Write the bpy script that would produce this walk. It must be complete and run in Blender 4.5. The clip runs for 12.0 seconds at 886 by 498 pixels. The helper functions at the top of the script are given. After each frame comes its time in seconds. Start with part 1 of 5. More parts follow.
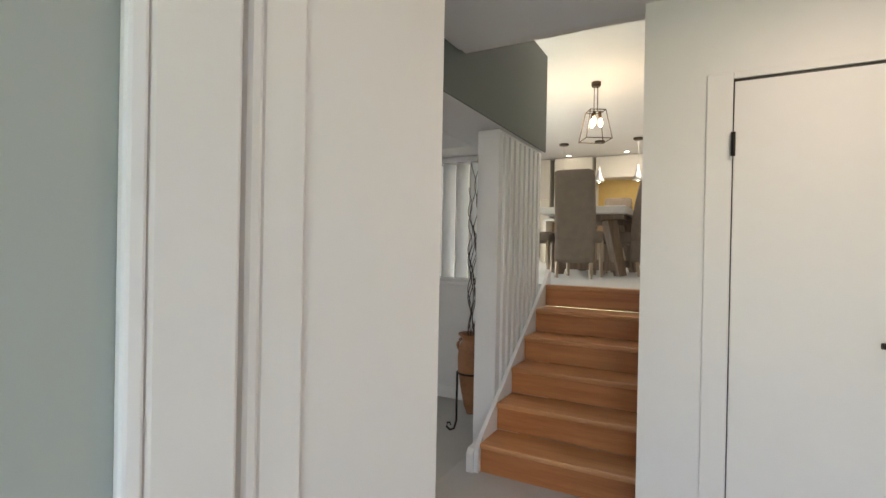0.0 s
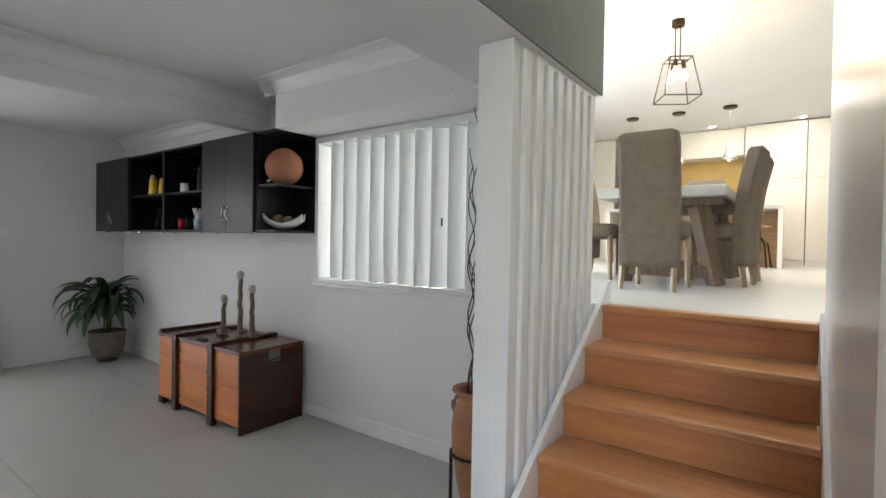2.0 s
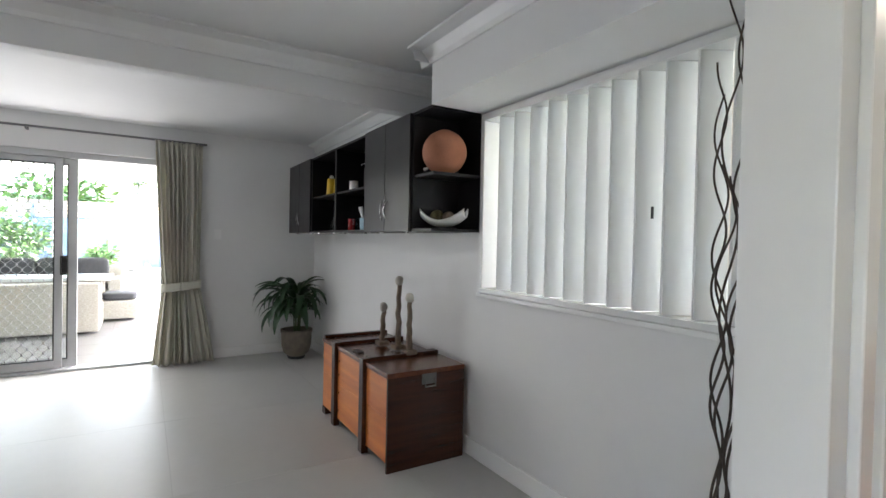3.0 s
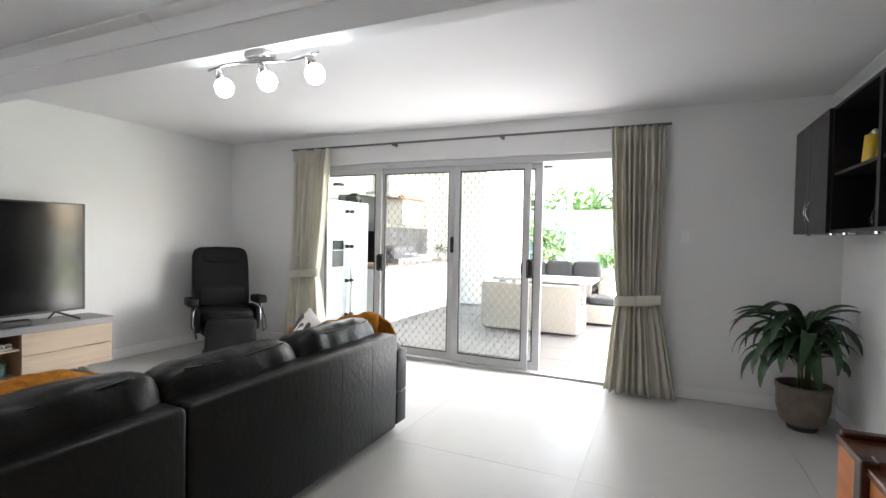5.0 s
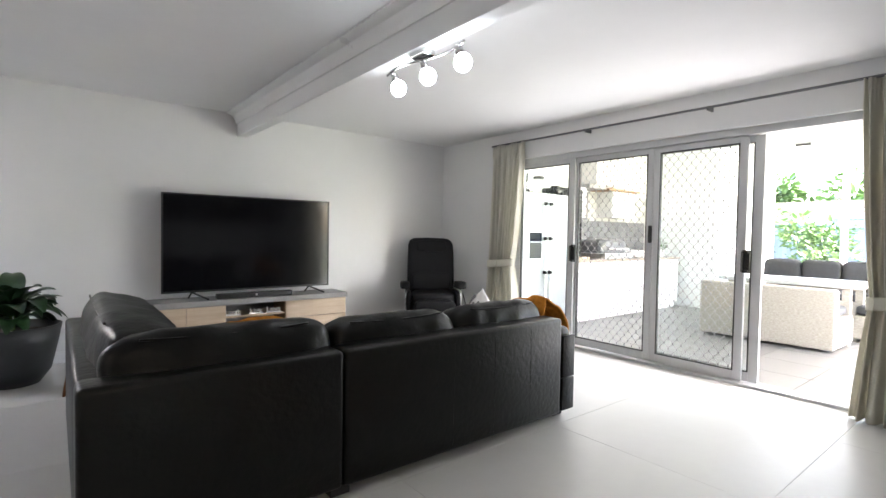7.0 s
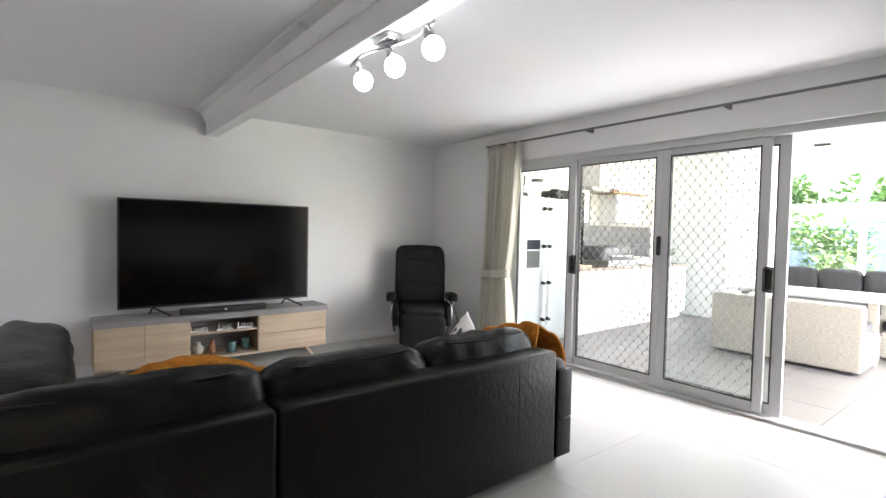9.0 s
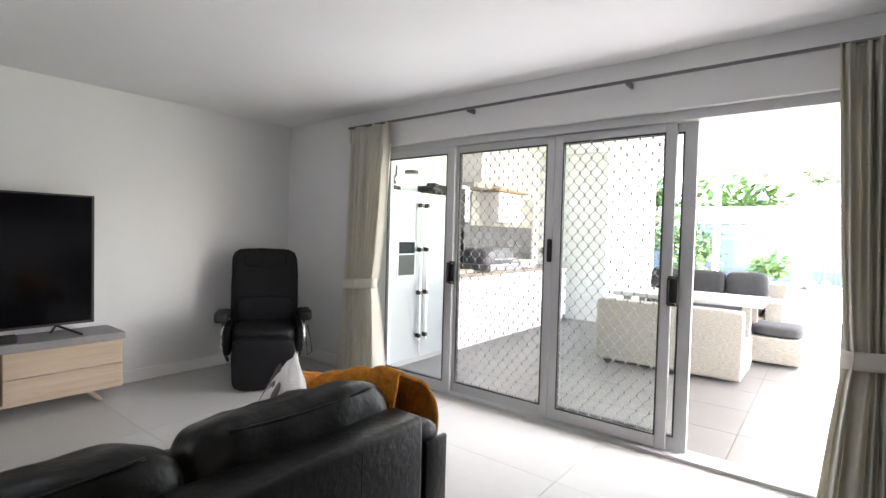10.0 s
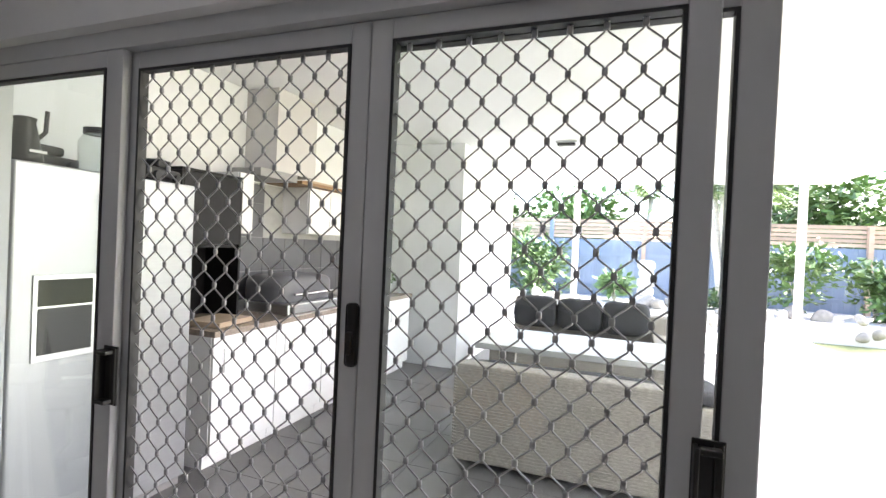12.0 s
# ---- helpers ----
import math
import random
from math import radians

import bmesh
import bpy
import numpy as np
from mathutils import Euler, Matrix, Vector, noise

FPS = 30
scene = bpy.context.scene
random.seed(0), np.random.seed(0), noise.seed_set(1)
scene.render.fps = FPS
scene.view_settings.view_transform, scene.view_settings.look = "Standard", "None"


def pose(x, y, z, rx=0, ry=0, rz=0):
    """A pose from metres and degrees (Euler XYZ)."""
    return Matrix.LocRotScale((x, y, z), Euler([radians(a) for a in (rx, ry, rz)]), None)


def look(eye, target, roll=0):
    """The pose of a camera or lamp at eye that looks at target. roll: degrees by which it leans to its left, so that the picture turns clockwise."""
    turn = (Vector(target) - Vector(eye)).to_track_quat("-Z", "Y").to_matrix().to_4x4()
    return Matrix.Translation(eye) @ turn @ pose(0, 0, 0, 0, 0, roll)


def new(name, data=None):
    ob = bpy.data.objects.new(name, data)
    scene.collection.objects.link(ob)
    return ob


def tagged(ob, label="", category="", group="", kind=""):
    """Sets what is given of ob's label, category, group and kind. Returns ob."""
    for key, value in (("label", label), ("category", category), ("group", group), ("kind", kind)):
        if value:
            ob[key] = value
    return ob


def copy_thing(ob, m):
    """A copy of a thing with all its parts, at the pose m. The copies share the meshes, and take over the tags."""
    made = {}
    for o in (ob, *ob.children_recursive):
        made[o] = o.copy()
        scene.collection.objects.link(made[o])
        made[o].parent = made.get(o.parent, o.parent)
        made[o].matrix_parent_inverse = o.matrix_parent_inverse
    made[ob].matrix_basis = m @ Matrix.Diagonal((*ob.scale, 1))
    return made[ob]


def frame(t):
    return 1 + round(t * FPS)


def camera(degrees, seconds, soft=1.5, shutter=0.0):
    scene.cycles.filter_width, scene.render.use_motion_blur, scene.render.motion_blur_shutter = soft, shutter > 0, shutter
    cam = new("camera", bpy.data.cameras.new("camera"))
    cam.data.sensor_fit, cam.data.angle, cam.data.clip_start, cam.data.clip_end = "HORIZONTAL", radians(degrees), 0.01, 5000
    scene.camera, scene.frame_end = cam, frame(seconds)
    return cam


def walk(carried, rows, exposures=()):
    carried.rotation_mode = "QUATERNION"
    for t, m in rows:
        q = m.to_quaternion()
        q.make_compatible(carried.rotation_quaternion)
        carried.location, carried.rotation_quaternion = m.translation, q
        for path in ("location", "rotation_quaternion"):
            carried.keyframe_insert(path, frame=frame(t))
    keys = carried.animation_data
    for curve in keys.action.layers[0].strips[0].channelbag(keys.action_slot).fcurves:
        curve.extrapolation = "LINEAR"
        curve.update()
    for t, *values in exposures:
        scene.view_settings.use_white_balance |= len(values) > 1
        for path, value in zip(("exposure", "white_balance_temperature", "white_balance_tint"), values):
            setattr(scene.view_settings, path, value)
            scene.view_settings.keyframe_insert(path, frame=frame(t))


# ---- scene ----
cam = camera(84.6, 12.0)
PATH = [
    (0, (0.008, -0.011, 1.355), (-0.949, 1.745, 1.345), 1.1),
    (0.5, (-0.053, 0.309, 1.355), (-0.963, 2.09, 1.343), 1.2),
    (1, (-0.14, 0.645, 1.378), (-1.044, 2.429, 1.361), 1.1),
    (1.5, (-0.239, 0.983, 1.389), (-1.184, 2.746, 1.361), 1.0),
    (2, (-0.359, 1.386, 1.377), (-1.531, 3.007, 1.344), 1.0),
    (2.5, (-0.596, 1.758, 1.369), (-2.048, 3.134, 1.338), 1.0),
    (3, (-0.894, 2.071, 1.358), (-2.598, 3.117, 1.327), 1.2),
    (3.5, (-1.229, 2.225, 1.361), (-3.141, 2.813, 1.324), 1.1),
    (5.5, (-2.354, 2.777, 1.339), (-3.984, 1.619, 1.28), 1.1),
    (6, (-2.417, 2.929, 1.3), (-3.865, 1.551, 1.236), 1.0),
    (6.5, (-2.403, 2.99, 1.256), (-3.721, 1.487, 1.197), 1.0),
    (7, (-2.4, 2.998, 1.231), (-3.648, 1.436, 1.17), 1.0),
    (9, (-2.816, 2.732, 1.349), (-4.052, 1.161, 1.278), 1.2),
    (9.5, (-3.229, 2.472, 1.364), (-4.645, 1.061, 1.29), 1.3),
    (10, (-3.644, 2.15, 1.368), (-5.213, 0.911, 1.305), 1.5),
    (10.5, (-4.173, 1.858, 1.414), (-5.87, 0.803, 1.342), 1.4),
    (11, (-4.702, 1.612, 1.469), (-6.477, 0.693, 1.397), 1.4),
    (11.5, (-5.245, 1.433, 1.503), (-7.076, 0.632, 1.443), 1.8),
    (12, (-5.794, 1.225, 1.518), (-7.666, 0.521, 1.496), 2.6),
]
walk(cam, [(t, look(eye, target, roll)) for t, eye, target, roll in PATH],
     exposures=[(0.0, 3.85, 7000, 14), (1.0, 4.05, 6750, 13), (1.5, 4.3, 6500, 12), (2.0, 4.4, 6400, 11), (3.5, 4.55, 6350, 11), (5.5, 4.75, 6450, 13), (7.0, 4.7, 6450, 13), (9.0, 4.6, 6450, 14), (10.5, 4.1, 6450, 16), (12.0, 3.35, 6450, 17)])

# ---- light ----
world = bpy.data.worlds.new("sky_world")
scene.world = world
world.use_nodes = True
wn = world.node_tree.nodes
sky = wn.new("ShaderNodeTexSky")
sky.sky_type = "NISHITA"
sky.sun_disc = False
sky.sun_elevation = radians(48.4)
sky.sun_rotation = radians(-25)
sky.air_density, sky.dust_density = 1.0, 3.0
wn["Background"].inputs["Strength"].default_value = 0.15
world.node_tree.links.new(sky.outputs["Color"], wn["Background"].inputs["Color"])


def lamp(name, kind, m, energy, color=(1, 1, 1), size=0.1, size_y=None, spot=None):
    d = bpy.data.lights.new(name, kind)
    d.energy, d.color = energy, color
    if kind == "AREA":
        d.size = size
        if size_y:
            d.shape, d.size_y = "RECTANGLE", size_y
    elif kind == "SUN":
        d.angle = size
    else:
        d.shadow_soft_size = size
        if spot:
            d.spot_size, d.spot_blend = radians(spot), 0.6
    ob = new(name, d)
    ob.matrix_world = m
    return ob


lamp("sun", "SUN", look((-10.5, 22.5, 28), (0, 0, 0)), 5.0, (1.0, 0.96, 0.9), radians(6))
# daylight entering by the sliding door
lamp("door_daylight", "AREA", look((-6.83, 0.5, 1.05), (-4.0, 0.6, 1.05)), 1.9, (0.97, 0.98, 1.0), 3.3, 2.0)

# daylight entering by the dining room window
lamp("dining_daylight", "AREA", look((-4.46, 6.0, 2.1), (0.0, 6.0, 1.6)), 4.0, (0.93, 0.97, 1.0), 2.6, 1.8)

# daylight by the entry opening behind, and the hall's and dining room's own downlights
lamp("entry_daylight", "AREA", look((0.6, -1.7, 1.1), (0.6, 2.0, 1.1)), 0.21, (1.0, 0.9, 0.8), 0.95, 2.0).data.spread = radians(110)
lamp("hall_downlight", "AREA", look((0.5, 1.45, 2.41), (0.5, 1.45, 0)), 0.6, (1.0, 0.82, 0.68), 0.12)
lamp("dining_downlight", "AREA", look((-0.7, 7.5, 3.50), (-0.7, 7.5, 0)), 2.1, (1.0, 0.88, 0.72), 1.6)
lamp("kitchen_downlight", "AREA", look((-0.9, 10.2, 3.50), (-0.9, 10.4, 0)), 2.6, (1.0, 0.88, 0.72), 1.8)
lamp("stair_downlight", "AREA", look((-0.7, 4.6, 3.50), (-0.7, 4.4, 0)), 0.4, (1.0, 0.88, 0.76), 0.8)

# ---- materials ----


def mat(name, color, rough=0.5, metal=0.0, vary=0.06, scale=6.0, bump=0.0, bump_scale=60.0, stretch=(1, 1, 1), second=None, spec=0.5, island=0.0, coat=0.0):
    m = bpy.data.materials.new(name)
    m.use_nodes = True
    nt = m.node_tree
    p = nt.nodes["Principled BSDF"]
    p.inputs["Roughness"].default_value = rough
    p.inputs["Metallic"].default_value = metal
    p.inputs["Specular IOR Level"].default_value = spec
    p.inputs["Coat Weight"].default_value = coat
    tc = nt.nodes.new("ShaderNodeTexCoord")
    mp = nt.nodes.new("ShaderNodeMapping")
    mp.inputs["Scale"].default_value = stretch
    nt.links.new(tc.outputs["Object"], mp.inputs["Vector"])
    n1 = nt.nodes.new("ShaderNodeTexNoise")
    n1.inputs["Scale"].default_value = scale
    n1.inputs["Detail"].default_value = 6
    n2 = nt.nodes.new("ShaderNodeTexNoise")
    n2.inputs["Scale"].default_value = scale * 9
    n2.inputs["Detail"].default_value = 3
    for n in (n1, n2):
        nt.links.new(mp.outputs["Vector"], n.inputs["Vector"])
    mix = nt.nodes.new("ShaderNodeMath")
    mix.operation = "MULTIPLY_ADD"
    mix.inputs[1].default_value = 0.35
    nt.links.new(n2.outputs["Fac"], mix.inputs[0])
    nt.links.new(n1.outputs["Fac"], mix.inputs[2])
    ramp = nt.nodes.new("ShaderNodeValToRGB")
    hi = second or tuple(min(1, c * (1 + vary)) for c in color)
    lo = color if second else tuple(c * (1 - vary) for c in color)
    ramp.color_ramp.elements[0].color = (*lo, 1)
    ramp.color_ramp.elements[1].color = (*hi, 1)
    ramp.color_ramp.elements[0].position, ramp.color_ramp.elements[1].position = 0.42, 0.95
    nt.links.new(mix.outputs[0], ramp.inputs["Fac"])
    out = ramp.outputs["Color"]
    if island:
        oi = nt.nodes.new("ShaderNodeObjectInfo")
        hs = nt.nodes.new("ShaderNodeHueSaturation")
        mr = nt.nodes.new("ShaderNodeMapRange")
        mr.inputs["To Min"].default_value, mr.inputs["To Max"].default_value = 1 - island, 1 + island
        nt.links.new(oi.outputs["Random"], mr.inputs["Value"])
        nt.links.new(mr.outputs["Result"], hs.inputs["Value"])
        nt.links.new(out, hs.inputs["Color"])
        out = hs.outputs["Color"]
    nt.links.new(out, p.inputs["Base Color"])
    rr = nt.nodes.new("ShaderNodeMapRange")
    rr.inputs["To Min"].default_value, rr.inputs["To Max"].default_value = max(0.02, rough - 0.06), min(1, rough + 0.06)
    nt.links.new(n1.outputs["Fac"], rr.inputs["Value"])
    nt.links.new(rr.outputs["Result"], p.inputs["Roughness"])
    if bump:
        b = nt.nodes.new("ShaderNodeBump")
        b.inputs["Strength"].default_value = bump
        b.inputs["Distance"].default_value = 0.01
        n3 = nt.nodes.new("ShaderNodeTexNoise")
        n3.inputs["Scale"].default_value = bump_scale
        n3.inputs["Detail"].default_value = 4
        nt.links.new(mp.outputs["Vector"], n3.inputs["Vector"])
        nt.links.new(n3.outputs["Fac"], b.inputs["Height"])
        nt.links.new(b.outputs["Normal"], p.inputs["Normal"])
    return m


def glow(name, color, strength):
    m = bpy.data.materials.new(name)
    m.use_nodes = True
    p = m.node_tree.nodes["Principled BSDF"]
    p.inputs["Base Color"].default_value = (*color, 1)
    p.inputs["Emission Color"].default_value = (*color, 1)
    p.inputs["Emission Strength"].default_value = strength
    return m


def glass(name, color=(0.95, 0.98, 0.98), rough=0.0, mix=0.9):
    """Thin pane: clear for the most part, with a mirror gloss by Fresnel."""
    m = bpy.data.materials.new(name)
    m.use_nodes = True
    nt = m.node_tree
    nt.nodes.remove(nt.nodes["Principled BSDF"])
    tr = nt.nodes.new("ShaderNodeBsdfTransparent")
    tr.inputs["Color"].default_value = (*color, 1)
    gl = nt.nodes.new("ShaderNodeBsdfGlossy")
    gl.inputs["Roughness"].default_value = 0.02
    lw = nt.nodes.new("ShaderNodeLayerWeight")
    pw = nt.nodes.new("ShaderNodeMath")
    pw.operation = "POWER"
    pw.inputs[1].default_value = 4.0
    ad = nt.nodes.new("ShaderNodeMath")
    ad.operation = "MULTIPLY_ADD"
    ad.inputs[1].default_value, ad.inputs[2].default_value = 0.8, 0.03
    nt.links.new(lw.outputs["Facing"], pw.inputs[0])
    nt.links.new(pw.outputs[0], ad.inputs[0])
    mx = nt.nodes.new("ShaderNodeMixShader")
    nt.links.new(ad.outputs[0], mx.inputs["Fac"])
    nt.links.new(tr.outputs[0], mx.inputs[1])
    nt.links.new(gl.outputs[0], mx.inputs[2])
    nt.links.new(mx.outputs[0], nt.nodes["Material Output"].inputs["Surface"])
    return m


def translucent(name, color, back=0.5, rough=0.6):
    m = bpy.data.materials.new(name)
    m.use_nodes = True
    nt = m.node_tree
    p = nt.nodes["Principled BSDF"]
    p.inputs["Base Color"].default_value = (*color, 1)
    p.inputs["Roughness"].default_value = rough
    tl = nt.nodes.new("ShaderNodeBsdfTranslucent")
    tl.inputs["Color"].default_value = (*color, 1)
    mx = nt.nodes.new("ShaderNodeMixShader")
    mx.inputs["Fac"].default_value = back
    nt.links.new(p.outputs[0], mx.inputs[1])
    nt.links.new(tl.outputs[0], mx.inputs[2])
    nt.links.new(mx.outputs[0], nt.nodes["Material Output"].inputs["Surface"])
    return m


def wood(name, dark, light, rough=0.4, axis=0, scale=3.0, coat=0.0, island=0.0):
    s = [14.0, 14.0, 14.0]
    s[axis] = 0.9
    return mat(name, dark, rough, second=light, scale=scale, bump=0.12, bump_scale=30, stretch=tuple(s), coat=coat, island=island)


M_WALL = mat("wall_paint", (0.76, 0.76, 0.76), 0.55, vary=0.02, scale=2, bump=0.03, bump_scale=180)
M_HALL = mat("hall_paint", (0.78, 0.76, 0.74), 0.5, vary=0.02, scale=2, bump=0.03, bump_scale=180)
M_CEIL = mat("ceiling_paint", (0.8, 0.8, 0.8), 0.7, vary=0.02, scale=1.5, bump=0.02, bump_scale=150)
M_GLOSS = mat("gloss_white", (0.8, 0.8, 0.8), 0.16, vary=0.02, scale=3, bump=0.02, bump_scale=40)
M_FIN = mat("fin_white", (0.74, 0.75, 0.75), 0.22, vary=0.02, scale=3, bump=0.02, bump_scale=40)
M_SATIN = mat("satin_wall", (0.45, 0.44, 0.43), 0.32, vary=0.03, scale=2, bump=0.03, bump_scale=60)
M_TRIM = mat("trim_white", (0.82, 0.82, 0.82), 0.3, vary=0.02, scale=4)
M_SAGE = mat("sage_paint", (0.17, 0.195, 0.18), 0.7, vary=0.04, scale=2, bump=0.03, bump_scale=150)
M_TILE = mat("floor_tile", (0.47, 0.465, 0.45), 0.42, vary=0.05, scale=1.2, bump=0.03, bump_scale=50, island=0.02)
M_GROUT = mat("grout", (0.40, 0.395, 0.38), 0.8, vary=0.08, scale=20)
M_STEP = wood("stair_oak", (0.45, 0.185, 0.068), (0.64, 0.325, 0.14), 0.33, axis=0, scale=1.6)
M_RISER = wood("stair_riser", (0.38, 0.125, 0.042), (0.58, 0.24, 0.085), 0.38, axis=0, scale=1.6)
M_BLACK = mat("black_laminate", (0.008, 0.007, 0.008), 0.42, vary=0.05, scale=8, spec=0.25)
M_DOORB = mat("black_door", (0.016, 0.014, 0.016), 0.34, vary=0.03, scale=8, spec=0.28)
M_CHROME = mat("chrome", (0.7, 0.7, 0.7), 0.18, 1.0, vary=0.03)
M_STEEL = mat("steel", (0.62, 0.63, 0.64), 0.3, 1.0, vary=0.05, scale=3, stretch=(1, 1, 20))
M_ALU = mat("powdercoat", (0.54, 0.55, 0.56), 0.38, 0.0, vary=0.03, scale=5)
M_GASKET = mat("gasket", (0.015, 0.015, 0.016), 0.5, vary=0.1)
M_GLASS = glass("clear_glass")
M_LEATHER = mat("leather", (0.0055, 0.006, 0.005), 0.36, vary=0.3, scale=10, bump=0.28, bump_scale=34, spec=0.22)
M_THROW = mat("mustard_knit", (0.42, 0.165, 0.022), 0.95, vary=0.35, scale=28, bump=1.0, bump_scale=55, spec=0.1)
M_CURTAIN = translucent("curtain_linen", (0.70, 0.68, 0.60), 0.36, 0.9)
M_CHESTF = wood("chest_pine", (0.42, 0.10, 0.015), (0.68, 0.23, 0.045), 0.3, axis=0, scale=1.8)
M_CHESTD = wood("chest_dark", (0.024, 0.007, 0.0035), (0.068, 0.019, 0.008), 0.24, axis=1, scale=1.8)
M_CHESTL = wood("chest_lid", (0.075, 0.020, 0.009), (0.17, 0.052, 0.02), 0.16, axis=0, scale=1.6)
M_OAK = wood("light_oak", (0.42, 0.31, 0.21), (0.58, 0.46, 0.34), 0.5, axis=0, scale=1.4)
M_GREYTOP = mat("grey_laminate", (0.26, 0.25, 0.25), 0.5, vary=0.12, scale=6, stretch=(1, 6, 1))
M_SCREEN = mat("tv_screen", (0.004, 0.004, 0.005), 0.12, vary=0.0, spec=0.3)
M_PLASTIC = mat("black_plastic", (0.015, 0.015, 0.015), 0.4, vary=0.1)
M_FABRICB = mat("black_upholstery", (0.006, 0.006, 0.007), 0.6, vary=0.2, scale=12, bump=0.2, bump_scale=150, spec=0.25)
M_LEAF = mat("leaf_green", (0.02, 0.055, 0.02), 0.35, vary=0.4, scale=9, island=0.25)
M_STALK = mat("stalk", (0.07, 0.11, 0.03), 0.6, vary=0.3)
M_POT = mat("pot_clay", (0.16, 0.13, 0.1), 0.6, vary=0.3, scale=12, bump=0.4, bump_scale=60)
M_POTDARK = mat("pot_charcoal", (0.02, 0.022, 0.025), 0.5, vary=0.2)
M_SOIL = mat("soil", (0.03, 0.02, 0.014), 0.95, vary=0.4, scale=40, bump=0.6)
M_TERRA = mat("terracotta", (0.42, 0.17, 0.09), 0.7, vary=0.15, scale=8, bump=0.15, bump_scale=80)
M_URN = mat("urn_clay", (0.3, 0.13, 0.055), 0.6, vary=0.3, scale=7, bump=0.2, bump_scale=40)
M_IRON = mat("wrought_iron", (0.02, 0.016, 0.014), 0.5, 0.6, vary=0.3)
M_TWIG = mat("twig", (0.05, 0.035, 0.028), 0.8, vary=0.4, scale=20, bump=0.4)
M_DRIFT = mat("weathered_wood", (0.2, 0.15, 0.11), 0.8, vary=0.45, scale=12, bump=0.5, bump_scale=50, stretch=(4, 4, 1))
M_BONE = mat("bone_white", (0.5, 0.47, 0.42), 0.6, vary=0.25, scale=15)
M_CERAMIC = mat("white_ceramic", (0.75, 0.74, 0.72), 0.2, vary=0.04)
M_YELLOW = mat("yellow_glaze", (0.7, 0.45, 0.03), 0.3, vary=0.12)
M_TEAL = mat("teal_pattern", (0.1, 0.2, 0.19), 0.3, vary=0.5, scale=30)
M_TAUPE = mat("taupe_fabric", (0.19, 0.155, 0.125), 0.9, vary=0.12, scale=14, bump=0.3, bump_scale=200, spec=0.2)
M_RUSTIC = wood("rustic_timber", (0.11, 0.075, 0.05), (0.24, 0.17, 0.12), 0.7, axis=2, scale=1.8)
M_LEGWOOD = wood("leg_wood", (0.26, 0.19, 0.12), (0.4, 0.3, 0.2), 0.5, axis=2)
M_TABLETOP = mat("pale_tabletop", (0.55, 0.56, 0.55), 0.4, vary=0.08, scale=4)
M_DINFLOOR = mat("pale_floor", (0.62, 0.63, 0.62), 0.3, vary=0.05, scale=2)
M_CREAM = mat("cream_cabinet", (0.8, 0.77, 0.7), 0.3, vary=0.02)
M_OCHRE = mat("ochre_splashback", (0.55, 0.37, 0.1), 0.3, vary=0.1, scale=3)
M_TAN = wood("tan_wood", (0.25, 0.14, 0.07), (0.36, 0.22, 0.11), 0.5, axis=0)
M_BRONZE = mat("bronze_wire", (0.06, 0.04, 0.025), 0.4, 0.8, vary=0.2)
M_HOOD = mat("hood_beige", (0.56, 0.54, 0.52), 0.4, vary=0.04)
M_FILAMENT = glow("warm_bulb", (1.0, 0.72, 0.42), 4)
M_COOLBULB = glow("cool_bulb", (0.90, 0.97, 1.0), 1.6)
M_WARMSPOT = glow("warm_downlight", (1.0, 0.86, 0.66), 2.2)
M_PATIO = mat("patio_tile", (0.14, 0.135, 0.135), 0.45, vary=0.1, scale=3, bump=0.05, island=0.05)
M_PGROUT = mat("patio_grout", (0.105, 0.10, 0.10), 0.8, vary=0.1, scale=20)
M_RENDER = mat("white_render", (0.8, 0.8, 0.8), 0.7, vary=0.03, scale=2, bump=0.08)
M_BENCH = mat("stone_bench", (0.3, 0.25, 0.21), 0.25, vary=0.3, scale=40)
M_SPLASH = mat("grey_splash", (0.11, 0.11, 0.12), 0.4, vary=0.15, scale=3, island=0.12)
M_GREYPAN = mat("grey_panel", (0.3, 0.29, 0.28), 0.4, vary=0.05)
M_WICKER = mat("wicker", (0.36, 0.335, 0.30), 0.75, vary=0.35, scale=34, bump=0.35, bump_scale=60, stretch=(1, 1, 6))
M_CUSHION = mat("charcoal_cushion", (0.05, 0.05, 0.055), 0.9, vary=0.15, scale=20, bump=0.2)
M_PALESTONE = mat("pale_paver", (0.6, 0.58, 0.54), 0.8, vary=0.12, scale=3, bump=0.2)
M_GRASS = mat("lawn", (0.13, 0.155, 0.06), 0.9, vary=0.4, scale=30, bump=0.6, bump_scale=90)
# fence and slat colours are raised: pale bloom of outdoor glare mixed in
M_FENCE = mat("blue_fence", (0.21, 0.26, 0.37), 0.55, vary=0.12, scale=6, island=0.1, stretch=(1, 1, 0.2))
M_SLAT = mat("cedar_slat", (0.48, 0.34, 0.26), 0.6, vary=0.25, scale=5, island=0.18, stretch=(1, 0.1, 1))
M_ROCK = mat("rock", (0.3, 0.28, 0.25), 0.85, vary=0.35, scale=6, bump=0.6, bump_scale=12, island=0.2)
M_BUSH = mat("bush_leaf", (0.11, 0.19, 0.06), 0.5, vary=0.5, scale=5, island=0.3)
# palm green lightened too, with the glare's bloom in the colour
M_PALM = mat("palm_leaf", (0.15, 0.22, 0.08), 0.5, vary=0.5, scale=4, island=0.3)
M_TRUNK = mat("pale_trunk", (0.5, 0.46, 0.4), 0.8, vary=0.25, scale=6, bump=0.4, stretch=(1, 1, 5))
